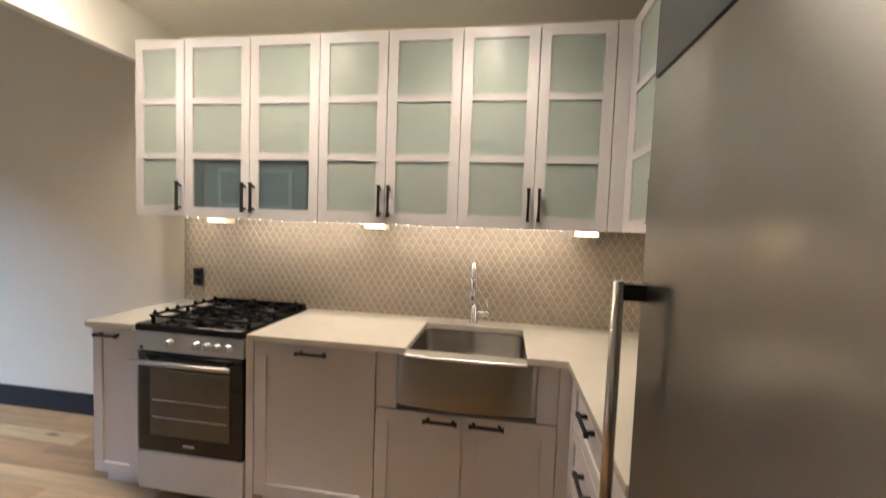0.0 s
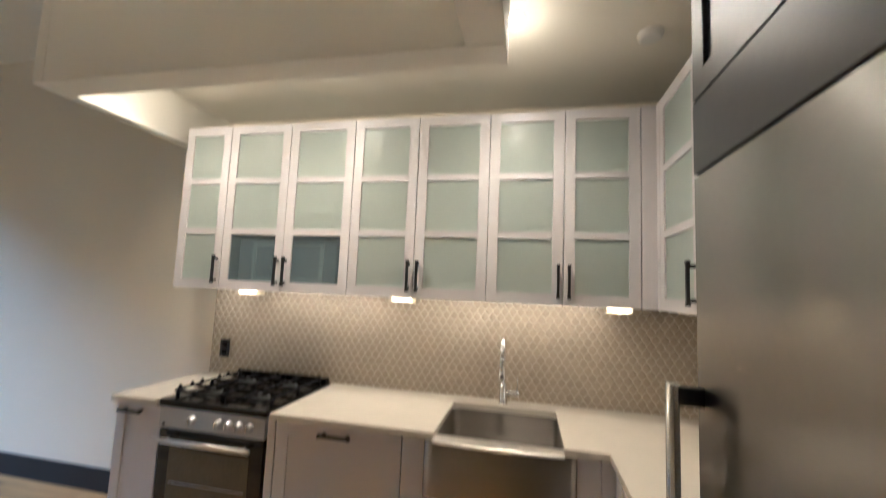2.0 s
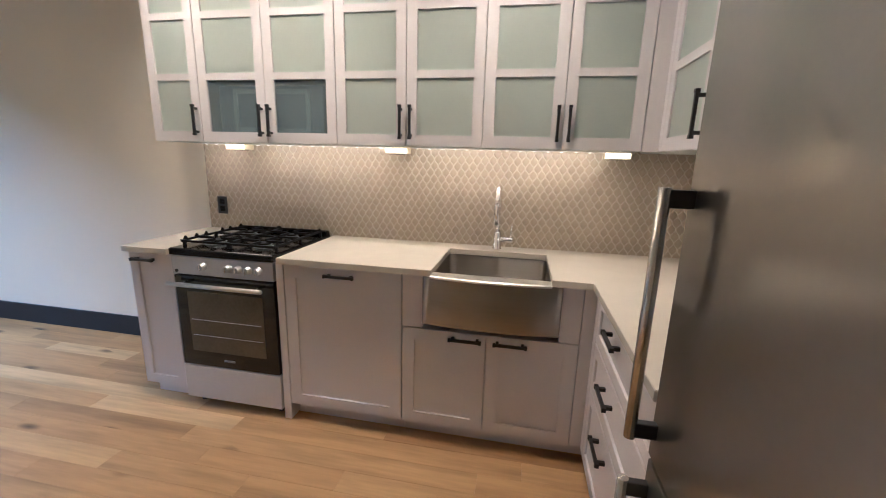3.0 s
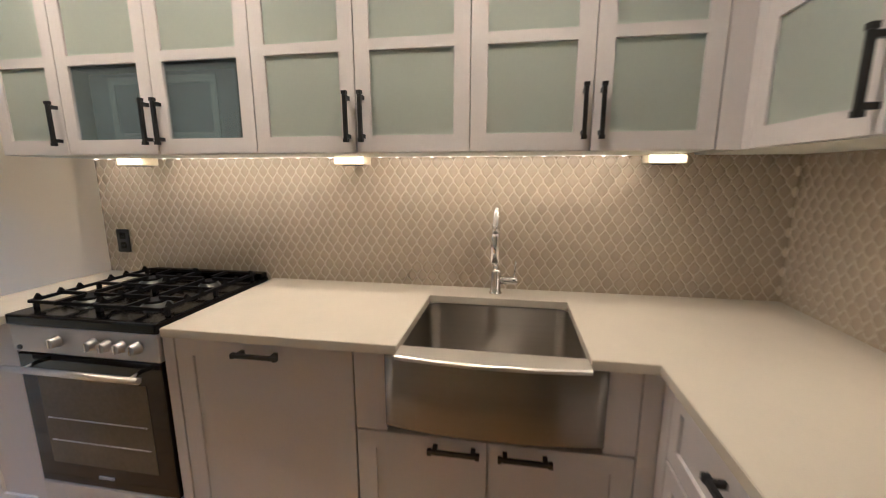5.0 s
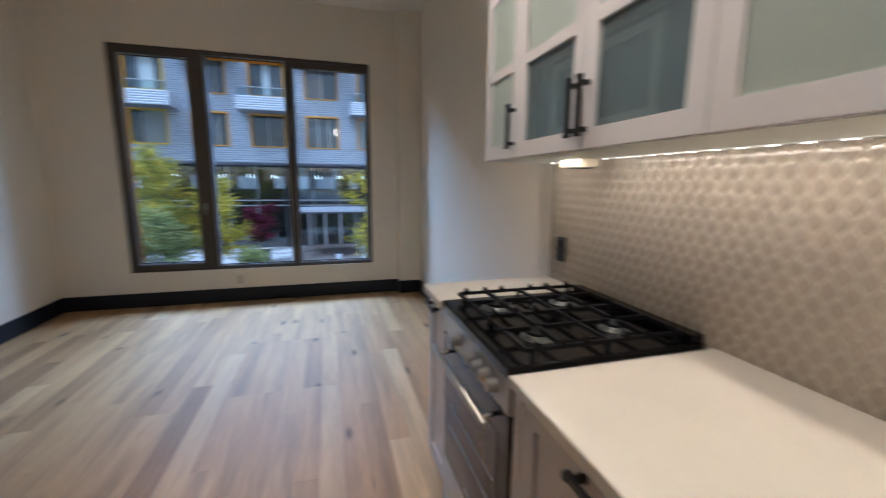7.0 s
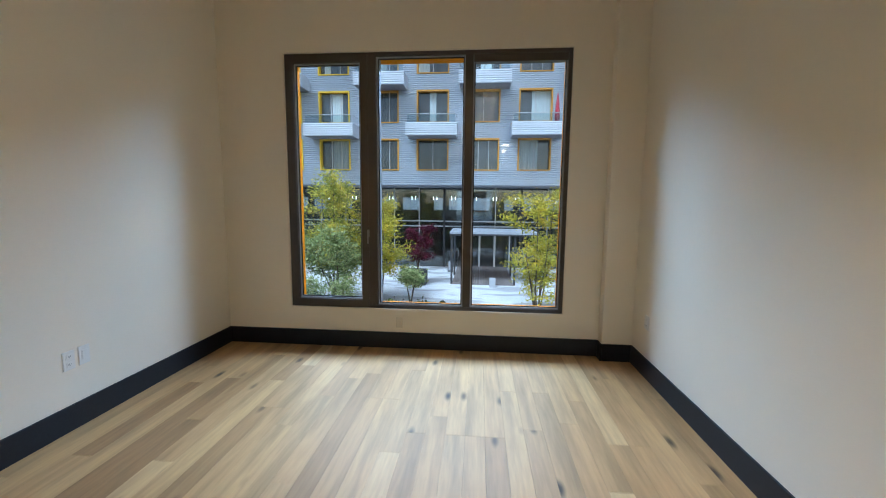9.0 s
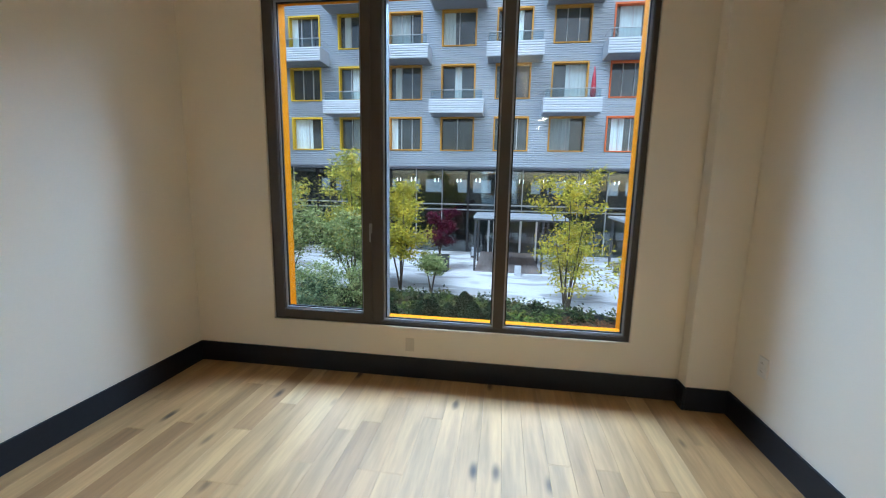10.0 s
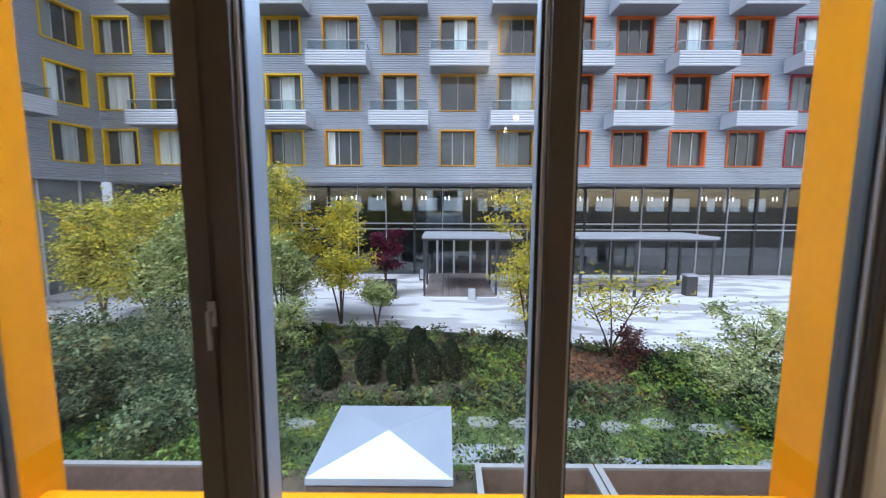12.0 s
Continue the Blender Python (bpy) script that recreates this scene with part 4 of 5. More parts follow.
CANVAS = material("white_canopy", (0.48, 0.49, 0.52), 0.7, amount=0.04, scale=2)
# Darker copy of the canopy colour: shade on three sides put into it.
SHADECANVAS = material("shaded_canopy", (0.20, 0.21, 0.235), 0.65, amount=0.08, scale=2)
CORTEN = material("planter_wood", (0.16, 0.10, 0.075), 0.8, amount=0.3, scale=2, fine=20, bump=0.2)
RIM = material("planter_rim", (0.24, 0.22, 0.205), 0.7, amount=0.1)
BARK = material("bark", (0.10, 0.075, 0.055), 0.85, amount=0.3, scale=8, fine=40, bump=0.4)


def plaza_paving():
    """Pale paving with long darker wave-like bands laid into it."""
    m = material("plaza_paving", (0.76, 0.76, 0.78), 0.8, amount=0.08, scale=1.5, fine=14, bump=0.08)
    nt = m.node_tree
    bsdf = nt.nodes["Principled BSDF"]
    tint = next(n for n in nt.nodes if n.type == "VECT_MATH" and n.operation == "SCALE")
    tex = next(n for n in nt.nodes if n.type == "TEX_COORD")
    squeeze = nt.nodes.new("ShaderNodeMapping")
    squeeze.inputs["Scale"].default_value = (1.1, 0.35, 1)
    squeeze.inputs["Rotation"].default_value = (0, 0, radians(20))
    waves = nt.nodes.new("ShaderNodeTexNoise")
    waves.inputs["Scale"].default_value, waves.inputs["Detail"].default_value = 1.6, 1.0
    steps = nt.nodes.new("ShaderNodeMapRange")
    steps.inputs["From Min"].default_value, steps.inputs["From Max"].default_value = 0.50, 0.58
    steps.inputs["To Min"].default_value, steps.inputs["To Max"].default_value = 1.0, 0.62
    nt.links.new(tex.outputs["Object"], squeeze.inputs["Vector"])
    nt.links.new(squeeze.outputs[0], waves.inputs["Vector"])
    nt.links.new(waves.outputs["Fac"], steps.inputs["Value"])
    scaled = nt.nodes.new("ShaderNodeVectorMath")
    scaled.operation = "SCALE"
    nt.links.new(tint.outputs[0], scaled.inputs[0])
    nt.links.new(steps.outputs[0], scaled.inputs["Scale"])
    nt.links.new(scaled.outputs[0], bsdf.inputs["Base Color"])
    return m


structure("ground", boxed(-400, 400, -400, 400, GZ - 0.5, GZ), SOIL, "dark garden soil reaching into the distance")
EDGE = [(-15.9, -34.0), (-15.75, -14.0), (-15.70, -3.4), (-13.4, 5.1), (-12.0, 9.0), (-11.0, 34.0)]
structure("pavement_plaza", prism(bmesh.new(), EDGE + [(-26.2, 34.0), (-26.2, -34.0)], GZ - 0.2, GZ + 0.03), plaza_paving(), "pale plaza paving with darker wavy bands")
bm = bmesh.new()
for (xa, ya), (xb, yb) in zip(EDGE, EDGE[1:]):
    prism(bm, [(xa, ya), (xb, yb), (xb + 0.14, yb), (xa + 0.14, ya)], GZ - 0.2, GZ + 0.14)
structure("kerb", bm, KERB, "low dark steel planting edge")
structure("lawn", boxed(-11.0, -8.9, -12, 12, GZ, GZ + 0.015), LAWN, "thin mossy lawn strip")
structure("pavement_path", boxed(-9.55, -9.0, -1.6, 0.4, GZ, GZ + 0.04, bevel=0.01), CONCRETE, "grey concrete garden path")
structure("pavement_path", boxed(-9.2, -8.75, 0.6, 9.0, GZ, GZ + 0.04, bevel=0.01), CONCRETE, "grey concrete garden path")
structure("wall_outer", boxed(XW - 0.2, XE + 0.15, YS - 0.15, YN + 0.15, GZ - 0.1, -0.13), CLADP, "plain lower outside wall of the home")
rnd = random.Random(5)
for k in range(17):
    x, y = -10.15 + rnd.uniform(-0.12, 0.12), -5.2 + 0.82 * k + rnd.uniform(-0.1, 0.1)
    n = 11
    out = [(x + 0.2 * rnd.uniform(0.8, 1.15) * math.cos(2 * math.pi * i / n), y + 0.31 * rnd.uniform(0.8, 1.15) * math.sin(2 * math.pi * i / n)) for i in range(n)]
    single("stepping_stone", prism(bmesh.new(), out, GZ, GZ + 0.06, 0.012), STONE, "flat pale stepping stone set in moss", "stone", "stepping stones")


# ---- the apartment building across the courtyard ----
ROWS4 = ((3.13, 4.83), (5.69, 7.41), (8.25, 9.96), (10.82, 12.53))
CLAD_Z0, CLAD_Z1 = 2.33, 14.0
WW, PITCH = 1.76, 2.742


def ribbed(bm, y0, y1, z0, z1, x=0.0, pitch=0.11, depth=0.028):
    """Horizontal corrugation as real ribs on a face towards +x."""
    n = max(1, round((z1 - z0) / pitch))
    h = (z1 - z0) / n
    prev = None
    for i in range(n):
        za = z0 + i * h
        for dz, dx in ((0.0, 0.0), (0.30, depth), (0.70, depth), (0.92, 0.0)):
            pair = (bm.verts.new((x + dx, y0, za + dz * h)), bm.verts.new((x + dx, y1, za + dz * h)))
            if prev:
                bm.faces.new((prev[0], prev[1], pair[1], pair[0]))
            prev = pair
    pair = (bm.verts.new((x, y0, z1)), bm.verts.new((x, y1, z1)))
    bm.faces.new((prev[0], prev[1], pair[1], pair[0]))


def ring_mesh(name, mat):
    """A deep coloured window surround, open in the middle."""
    bm = bmesh.new()
    h, t = 1.71, 0.075
    for y0, y1, z0, z1 in ((0, t, 0, h), (WW - t, WW, 0, h), (t, WW - t, 0, t * 0.7), (t, WW - t, h - t, h)):
        box(bm, -0.28, 0.07, y0, y1, z0, z1)
    return mesh_of(name, bm, mat)


RINGS = {k: ring_mesh("window", m) for k, m in FRAMES.items()}
PANE_MESH = mesh_of("pane", boxed(-0.24, -0.22, 0.07, WW - 0.07, 0.05, 1.64), FARGLASS)
MULL_MESH = mesh_of("mullion", boxed(-0.235, -0.17, -0.022, 0.022, 0.05, 1.64), MULL)


def curtain_mesh(width):
    bm = bmesh.new()
    n = 12
    low, high = [], []
    for i in range(n + 1):
        x = -0.212 + 0.014 * (i % 2)
        low.append(bm.verts.new((x, width * i / n, 0.06)))
        high.append(bm.verts.new((x, width * i / n, 1.63)))
    for i in range(n):
        bm.faces.new((low[i], low[i + 1], high[i + 1], high[i]))
    return mesh_of("curtain", bm, CURTAIN)


CURTAINS = [curtain_mesh(w) for w in (0.35, 0.6, 1.0)]


def balcony_meshes():
    bm = bmesh.new()
    w, d, h = 2.68, 1.15, 0.66
    ribbed(bm, 0, w, 0, h, d, 0.11, 0.02)
    box(bm, 0.04, d - 0.01, 0, 0.05, 0, h)
    box(bm, 0.04, d - 0.01, w - 0.05, w, 0, h)
    box(bm, d - 0.03, d - 0.002, 0.05, w - 0.05, 0, h)
    body = mesh_of("balcony", bm, CLADP)
    floor_mesh = mesh_of("slab", boxed(0.03, d - 0.03, 0.05, w - 0.05, -0.01, 0.16), SOFFIT)
    glass = mesh_of("glass_panel", boxed(d - 0.09, d - 0.08, 0.08, w - 0.08, h, h + 0.42), RAILGLASS)
    bm = bmesh.new()
    tube(bm, [(0.03, 0.06, h + 0.43), (d - 0.085, 0.06, h + 0.43), (d - 0.085, w - 0.06, h + 0.43), (0.03, w - 0.06, h + 0.43)], 0.02, 6)
    rail = mesh_of("rail", bm, MULL)
    return body, floor_mesh, glass, rail


BALCONY = balcony_meshes()


def facade(building, y0, y1, columns, color_of, balcony_at, seed):
    rnd = random.Random(seed)
    bm = bmesh.new()
    edges = [CLAD_Z0] + [z for row in ROWS4 for z in row] + [CLAD_Z1]
    for i in range(0, len(edges), 2):
        ribbed(bm, y0, y1, edges[i], edges[i + 1])
    for z0, z1 in ROWS4:
        at = y0
        for c in columns:
            if c > at:
                ribbed(bm, at, c, z0, z1)
            at = c + WW
        if at < y1:
            ribbed(bm, at, y1, z0, z1)
    box(bm, -0.5, -0.3, y0, y1, CLAD_Z0 + 0.01, CLAD_Z1)
    part("wall", bm, CLAD, building, "blue-grey corrugated metal cladding")
    for r, (z0, z1) in enumerate(ROWS4):
        for k, c in enumerate(columns):
            w = share("window", RINGS[color_of(c)], building, (0, c, z0))
            share("pane", PANE_MESH, w, (0, 0, 0))
            for f in (0.36, 0.68) if rnd.random() < 0.6 else (0.5,):
                share("mullion", MULL_MESH, w, (0, WW * f, 0))
            if rnd.random() < 0.72:
                share("curtain", rnd.choice(CURTAINS), w, (0, rnd.choice((0.08, 0.3, 0.7)), 0))
            if balcony_at(r, k):
                b = share("balcony", BALCONY[0], building, (0.03, c - 0.42, z0 - 0.85))
                share("slab", BALCONY[1], b, (0, 0, 0))
                share("glass_panel", BALCONY[2], b, (0, 0, 0))
                share("rail", BALCONY[3], b, (0, 0, 0))


def color_main(y):
    return "yellow" if y < -9 else "amber" if y < 3 else "orange" if y < 13 else "crimson"


main = thing("apartment_building", (-22.8, 0, GZ), "grey corrugated apartment block with coloured window frames", "building", "courtyard buildings")
base[main] = Vector((0, 0, 0))
main.location = (-22.8, 0, 0)
cols = [-7.54 + PITCH * k for k in range(-3, 10)]
facade(main, -18.3, 24.0, [-18.25] + cols, color_main, lambda r, k: r > 0 and k > 0 and (k + r) % 2 == 0, 3)
part("roof", boxed(-12, 0.1, -18.1, 24, CLAD_Z1, CLAD_Z1 + 0.3), SOFFIT, main)
part("soffit", boxed(-3.4, -0.02, -18.1, 24, CLAD_Z0 - 0.05, CLAD_Z0 - 0.004), SOFFIT, main)
part("shop_floor", boxed(-11.5, -3.2, -18, 24, GZ - 0.05, GZ + 0.06), INSIDE, main)
part("shop_back_wall", boxed(-11.6, -11.4, -18, 24, GZ, 0.75), INSIDE, main)
part("shop_back_wall", boxed(-11.6, -11.4, -18, 24, 1.75, CLAD_Z0), INSIDE, main)
for k in range(22):
    y = -18 + 1.95 * k
    part("shop_pier", boxed(-11.6, -11.4, y, y + (0.5 if k % 3 else 1.2), 0.75, 1.75), INSIDE, main)
for y in (-18.1, 24.0):
    part("shop_end_wall", boxed(-11.6, -0.06, y, y + 0.1, GZ, CLAD_Z0 - 0.06), INSIDE, main)
# Added pale wall, no known building, so the shop's rear openings look bright.
structure("backdrop", boxed(-72, -71, -60, 70, GZ, 9.0), CLADP, "added pale wall that brightens the shop's rear openings")
part("shop_ceiling", boxed(-11.5, -3.41, -18, 24, CLAD_Z0 - 0.1, CLAD_Z0 - 0.01), INSIDE, main)
yy = -18.0
k = 0
while yy < 23.5:
    wide = 0.13 if k % 3 == 0 else 0.05
    part("mullion", boxed(-3.28, -3.12, yy - wide / 2, yy + wide / 2, GZ, CLAD_Z0 - 0.05), KERB if k % 3 == 0 else MULL, main)
    g = part("shop_pane", boxed(-3.22, -3.20, yy + wide / 2, yy + 1.58, GZ + 0.05, CLAD_Z0 - 0.05), STORE, main)
    g.visible_shadow = False
    yy += 1.61
    k += 1
for z in (0.20, -0.12):
    part("transom", boxed(-3.27, -3.13, -18, 24, z - 0.035, z + 0.035), MULL, main)
for k in range(22):
    y = -12.0 + k * 1.48
    for dy in (-0.13, 0.13):
        part("pendant_lamp", tube(bmesh.new(), [(-6.0 - (k % 3) * 0.9, y + dy, 1.55), (-6.0 - (k % 3) * 0.9, y + dy, 1.80)], 0.026, 6), PENDANT, main, "glowing white pendant lamp")

for y in (-2.2, -1.25, -0.3, 0.65):
    part("door_post", boxed(-3.11, -3.02, y - 0.06, y + 0.06, GZ, -0.45), MULL, main, "grey door post")
part("door_head", boxed(-3.11, -3.02, -2.26, 0.71, -0.45, -0.3), MULL, main, "grey door head")

wing = thing("apartment_building", (0, 0, 0), "grey corrugated side wing with yellow window frames", "building", "courtyard buildings")
base[wing] = Vector((0, 0, 0))
facade(wing, -30.0, 0.0, [-2.25 - PITCH * k for k in range(9, -1, -1)], lambda y: "yellow", lambda r, k: r > 0 and k < 9 and (k + r) % 2 == 1, 8)
part("shop_wall", boxed(-0.35, -0.30, -30, 0, GZ, CLAD_Z0), INSIDE, wing)
for k in range(18):
    part("mullion", boxed(-0.3, -0.2, -30 + k * 1.7, -29.93 + k * 1.7, GZ, CLAD_Z0), MULL, wing)
part("roof", boxed(-10, 0.1, -30, 0, CLAD_Z1, CLAD_Z1 + 0.3), SOFFIT, wing)
wing.location = (-22.8, -18.3, 0)
wing.rotation_euler[2] = radians(80)


# ---- pergolas, deck, garden furniture ----
def pergola(y0, y1, posts, label):
    p = thing("pergola", (-21.5, (y0 + y1) / 2, GZ + 0.03), label, "pergola", "plaza pergolas")
    part("roof", boxed(-23.2, -20.4, y0, y1, -0.16, -0.05), ROOFG, p, "flat pale grey roof panel")
    part("fascia", boxed(-20.46, -20.36, y0, y1, -0.24, -0.161), KERB, p)
    for y in posts:
        for x in (-20.5, -23.0):
            part("post", boxed(x - 0.05, x + 0.05, y - 0.05, y + 0.05, GZ + 0.03, -0.161), KERB, p)
    return p


pergola(-2.75, 1.6, (-2.65, 0.5), "black post pergola with flat grey roof")
pergola(4.0, 10.1, (4.2, 6.6, 9.95), "long black post pergola with flat grey roof")
deck = thing("wooden_deck", (-21.8, -1.0, GZ + 0.03), "weathered brown wooden deck under the pergola", "deck")
for k in range(22):
    y = -2.62 + k * 0.1405
    part("board", boxed(-25.95, -20.38, y, y + 0.132, GZ + 0.03, GZ + 0.10), DECK, deck)
board = thing("sign_stand", (-24.0, -2.95, GZ + 0.03), "small dark framed notice stand beside the deck", "sign")
part("frame", lattice("x", -24.02, (-3.11, -3.07, -2.83, -2.79), (GZ + 0.03, GZ + 0.12, GZ + 0.66, GZ + 0.70), {(1, 1)}, 0.04), KERB, board)
part("sheet", boxed(-24.01, -23.99, -3.075, -2.825, GZ + 0.115, GZ + 0.665), ROOFG, board, "grey blank sheet")
single("ash_box", boxed(-20.1, -19.85, -0.75, -0.45, GZ + 0.03, GZ + 0.48, bevel=0.03), CANVAS, "small white litter box on the plaza", "box")
bin_ = thing("litter_bin", (-20.9, 9.3, GZ + 0.03), "dark square litter bin on the plaza", "bin")
part("body", boxed(-21.1, -20.7, 9.0, 9.5, GZ + 0.03, GZ + 0.9, bevel=0.03), KERB, bin_)
part("lid", boxed(-21.12, -20.68, 8.98, 9.52, GZ + 0.9, GZ + 1.0, bevel=0.02), ROOFG, bin_, "grey lid")
for y in (4.8, 7.2):
    bench = thing("bench", (-21.4, y, GZ + 0.03), "low dark bench under the pergola", "bench", "plaza benches")
    part("seat", boxed(-21.65, -21.2, y - 0.9, y + 0.9, GZ + 0.42, GZ + 0.5, bevel=0.01), DECK, bench)
    for dy in (-0.7, 0.7):
        part("leg", boxed(-21.6, -21.25, y + dy - 0.04, y + dy + 0.04, GZ + 0.03, GZ + 0.42), KERB, bench)

kiosk = thing("garden_canopy", (-7.54, -2.39, GZ), "small white pyramid canopy on posts in the garden", "canopy")
bm = bmesh.new()
kx0, kx1, ky0, ky1, kz = -8.27, -6.82, -3.13, -1.64, -1.36
rim = [bm.verts.new(p) for p in ((kx0, ky0, kz), (kx1, ky0, kz), (kx1, ky1, kz), (kx0, ky1, kz))]
low = [bm.verts.new((v.co.x, v.co.y, kz - 0.07)) for v in rim]
for i in range(4):
    bm.faces.new((low[i], low[(i + 1) % 4], rim[(i + 1) % 4], rim[i]))
part("valance", bm, CANVAS, kiosk, "white valance")
corners = [(kx0, ky0, kz), (kx1, ky0, kz), (kx1, ky1, kz), (kx0, ky1, kz)]
for i in range(4):
    bm = bmesh.new()
    tri = [Vector(corners[i]), Vector(corners[(i + 1) % 4]), Vector((-7.54, -2.385, kz + 0.09))]
    up = [bm.verts.new(p + Vector((0, 0, 0.004))) for p in tri]
    dn = [bm.verts.new(p) for p in tri]
    bm.faces.new(up)
    bm.faces.new(dn[::-1])
    for k in range(3):
        bm.faces.new((up[k], up[(k + 1) % 3], dn[(k + 1) % 3], dn[k]))
    # The brighter front and shaded other sides are told by colour.
    part("panel", bm, CANVAS if i == 1 else SHADECANVAS, kiosk, "white front panel on the bright side" if i == 1 else "canopy panel with its shade painted grey")
for x in (kx0 + 0.06, kx1 - 0.06):
    for y in (ky0 + 0.06, ky1 - 0.06):
        part("post", boxed(x - 0.03, x + 0.03, y - 0.03, y + 0.03, GZ, kz - 0.03), MULL, kiosk)
part("rail", boxed(kx1 - 0.05, kx1 - 0.01, ky0, ky1, kz - 0.16, kz - 0.10), CORTEN, kiosk, "brown front rail")


def planter(y0, y1):
    x0, x1, z1, w = -7.43, -6.0, -1.60, 0.07
    p = thing("planter_box", ((x0 + x1) / 2, (y0 + y1) / 2, GZ), "raised brown planter box with pale rim, bare soil", "planter", "raised planters")
    for a in ((x0, x0 + w, y0, y1), (x1 - w, x1, y0, y1), (x0 + w, x1 - w, y0, y0 + w), (x0 + w, x1 - w, y1 - w, y1)):
        part("side", boxed(*a, GZ, z1 - 0.03), CORTEN, p)
        part("rim", boxed(*a, z1 - 0.029, z1), RIM, p, "pale grey rim")
    part("soil", boxed(x0 + w, x1 - w, y0 + w, y1 - w, GZ, z1 - 0.35), SOIL, p, "dark bare soil")


planter(-6.4, -3.62)
planter(-1.38, -0.02)
planter(0.0, 3.2)


# ---- plants ----
def leaves_mesh(name, centers, size, mat, seed, flat=0.0):
    """Small pointed leaves, each its own quad, at the given centres."""
    rng = np.random.default_rng(seed)
    n = len(centers)
    a = rng.normal(size=(n, 3))
    a[:, 2] *= 0.6
    a /= np.linalg.norm(a, axis=1)[:, None]
    b = rng.normal(size=(n, 3))
    b[:, 2] *= 1 - flat
    b -= a * (a * b).sum(1)[:, None]
    b /= np.linalg.norm(b, axis=1)[:, None]
    s = size * rng.uniform(0.6, 1.4, (n, 1))
    quad = np.stack([centers - a * s, centers + b * s * 0.42 - a * s * 0.1, centers + a * s, centers - b * s * 0.42 - a * s * 0.1], 1).reshape(-1, 3)
    me = bpy.data.meshes.new(name)
    me.from_pydata(quad.tolist(), [], np.arange(4 * n).reshape(n, 4).tolist())
    me.materials.append(mat)
    return me


def tree(name, at, height, spread, stems, count, size, mat, label, category="tree", seed=1, low=0.3, trunk=0.035, group="courtyard trees", squat=1.0):
    """Several tapered stems with limbs and a loose crown of single leaves."""
    rnd = random.Random(seed)
    rng = np.random.default_rng(seed)
    ob = thing(name, at, label, category, group)
    bm = bmesh.new()
    tips = []
    for s in range(stems):
        ang = 2 * math.pi * (s + rnd.random() * 0.6) / stems
        reach = spread * rnd.uniform(0.25, 0.8)
        top = height * rnd.uniform(0.75, 1.0)
        pts = []
        for i in range(7):
            f = i / 6
            wob = 0.05 * height * math.sin(3 * f + s)
            pts.append(Vector((reach * f ** 1.3 * math.cos(ang) + wob * 0.4, reach * f ** 1.3 * math.sin(ang) + wob * 0.3, top * f)))
        tube(bm, pts, trunk, 6, taper=[trunk * (1 - 0.85 * i / 6) for i in range(7)])
        for j in range(13):
            f = rnd.uniform(low, 1.0)
            k = min(5, int(f * 6))
            p0 = pts[k].lerp(pts[k + 1], f * 6 - k)
            a2 = rnd.uniform(0, 2 * math.pi)
            ln = spread * rnd.uniform(0.25, 0.75) * (1.15 - 0.7 * f)
            p2 = p0 + Vector((ln * math.cos(a2), ln * math.sin(a2), ln * rnd.uniform(0.0, 0.7)))
            p1 = p0.lerp(p2, 0.5) + Vector((0, 0, 0.08 * ln))
            r = trunk * 0.35
            tube(bm, [p0, p1, p2], r, 4, caps=False, taper=[r, r * 0.6, r * 0.2])
            tips += [(p0.lerp(p2, q), 0.07 + 0.15 * q) for q in (0.35, 0.55, 0.75, 0.95, 1.05)]
    me = mesh_of("trunk", bm, BARK)
    o = new("trunk", me)
    o.parent = ob
    count = int(count * 2.6)
    size *= 0.72
    idx = rng.integers(0, len(tips), count)
    c = np.array([tips[i][0] for i in idx])
    sc = np.array([tips[i][1] for i in idx])[:, None] * spread * 0.58
    c = c + rng.normal(size=(count, 3)) * sc * np.array([1, 1, 0.7 * squat])
    c[:, 2] = np.clip(c[:, 2], 0.04 * height, None)
    o = new("crown", leaves_mesh("crown", c, size, mat, seed))
    o.parent = ob
    return ob


L_YEL = leaf("yellow_leaves", (0.82, 0.66, 0.07), (0.42, 0.42, 0.07))
L_YG = leaf("yellow_green_leaves", (0.82, 0.70, 0.12), (0.33, 0.36, 0.08))
L_GRN = leaf("grey_green_leaves", (0.60, 0.64, 0.29), (0.23, 0.30, 0.11))
L_DRK = leaf("dark_green_leaves", (0.29, 0.34, 0.18), (0.05, 0.08, 0.035), 0.45)
L_RED = leaf("burgundy_leaves", (0.22, 0.035, 0.075), (0.06, 0.012, 0.03))
L_CON = leaf("conifer_needles", (0.035, 0.07, 0.035), (0.010, 0.022, 0.014))
L_COV = leaf("ground_cover_leaves", (0.22, 0.32, 0.07), (0.025, 0.05, 0.02), 0.55, 1.3)
L_IVY = leaf("ivy_leaves", (0.15, 0.20, 0.085), (0.03, 0.05, 0.028), 0.5, 1.6)
L_BRN = leaf("brown_red_leaves", (0.17, 0.065, 0.05), (0.06, 0.025, 0.025))
L_RUST = leaf("fallen_leaves", (0.30, 0.15, 0.085), (0.14, 0.07, 0.045))

tree("tree", (-16.4, -5.3, GZ), 4.3, 1.5, 4, 3000, 0.08, L_YEL, "slender yellow-leaved young tree by the plaza", seed=11, low=0.3)
tree("tree", (-15.6, -7.0, GZ), 5.4, 1.6, 4, 4200, 0.08, L_YG, "tall yellow-green multi-stem tree by the plaza", seed=12, low=0.35)
tree("tree", (-14.6, -6.4, GZ), 3.5, 1.5, 5, 2800, 0.08, L_GRN, "grey-green bushy young tree in the bed", seed=13, low=0.5)
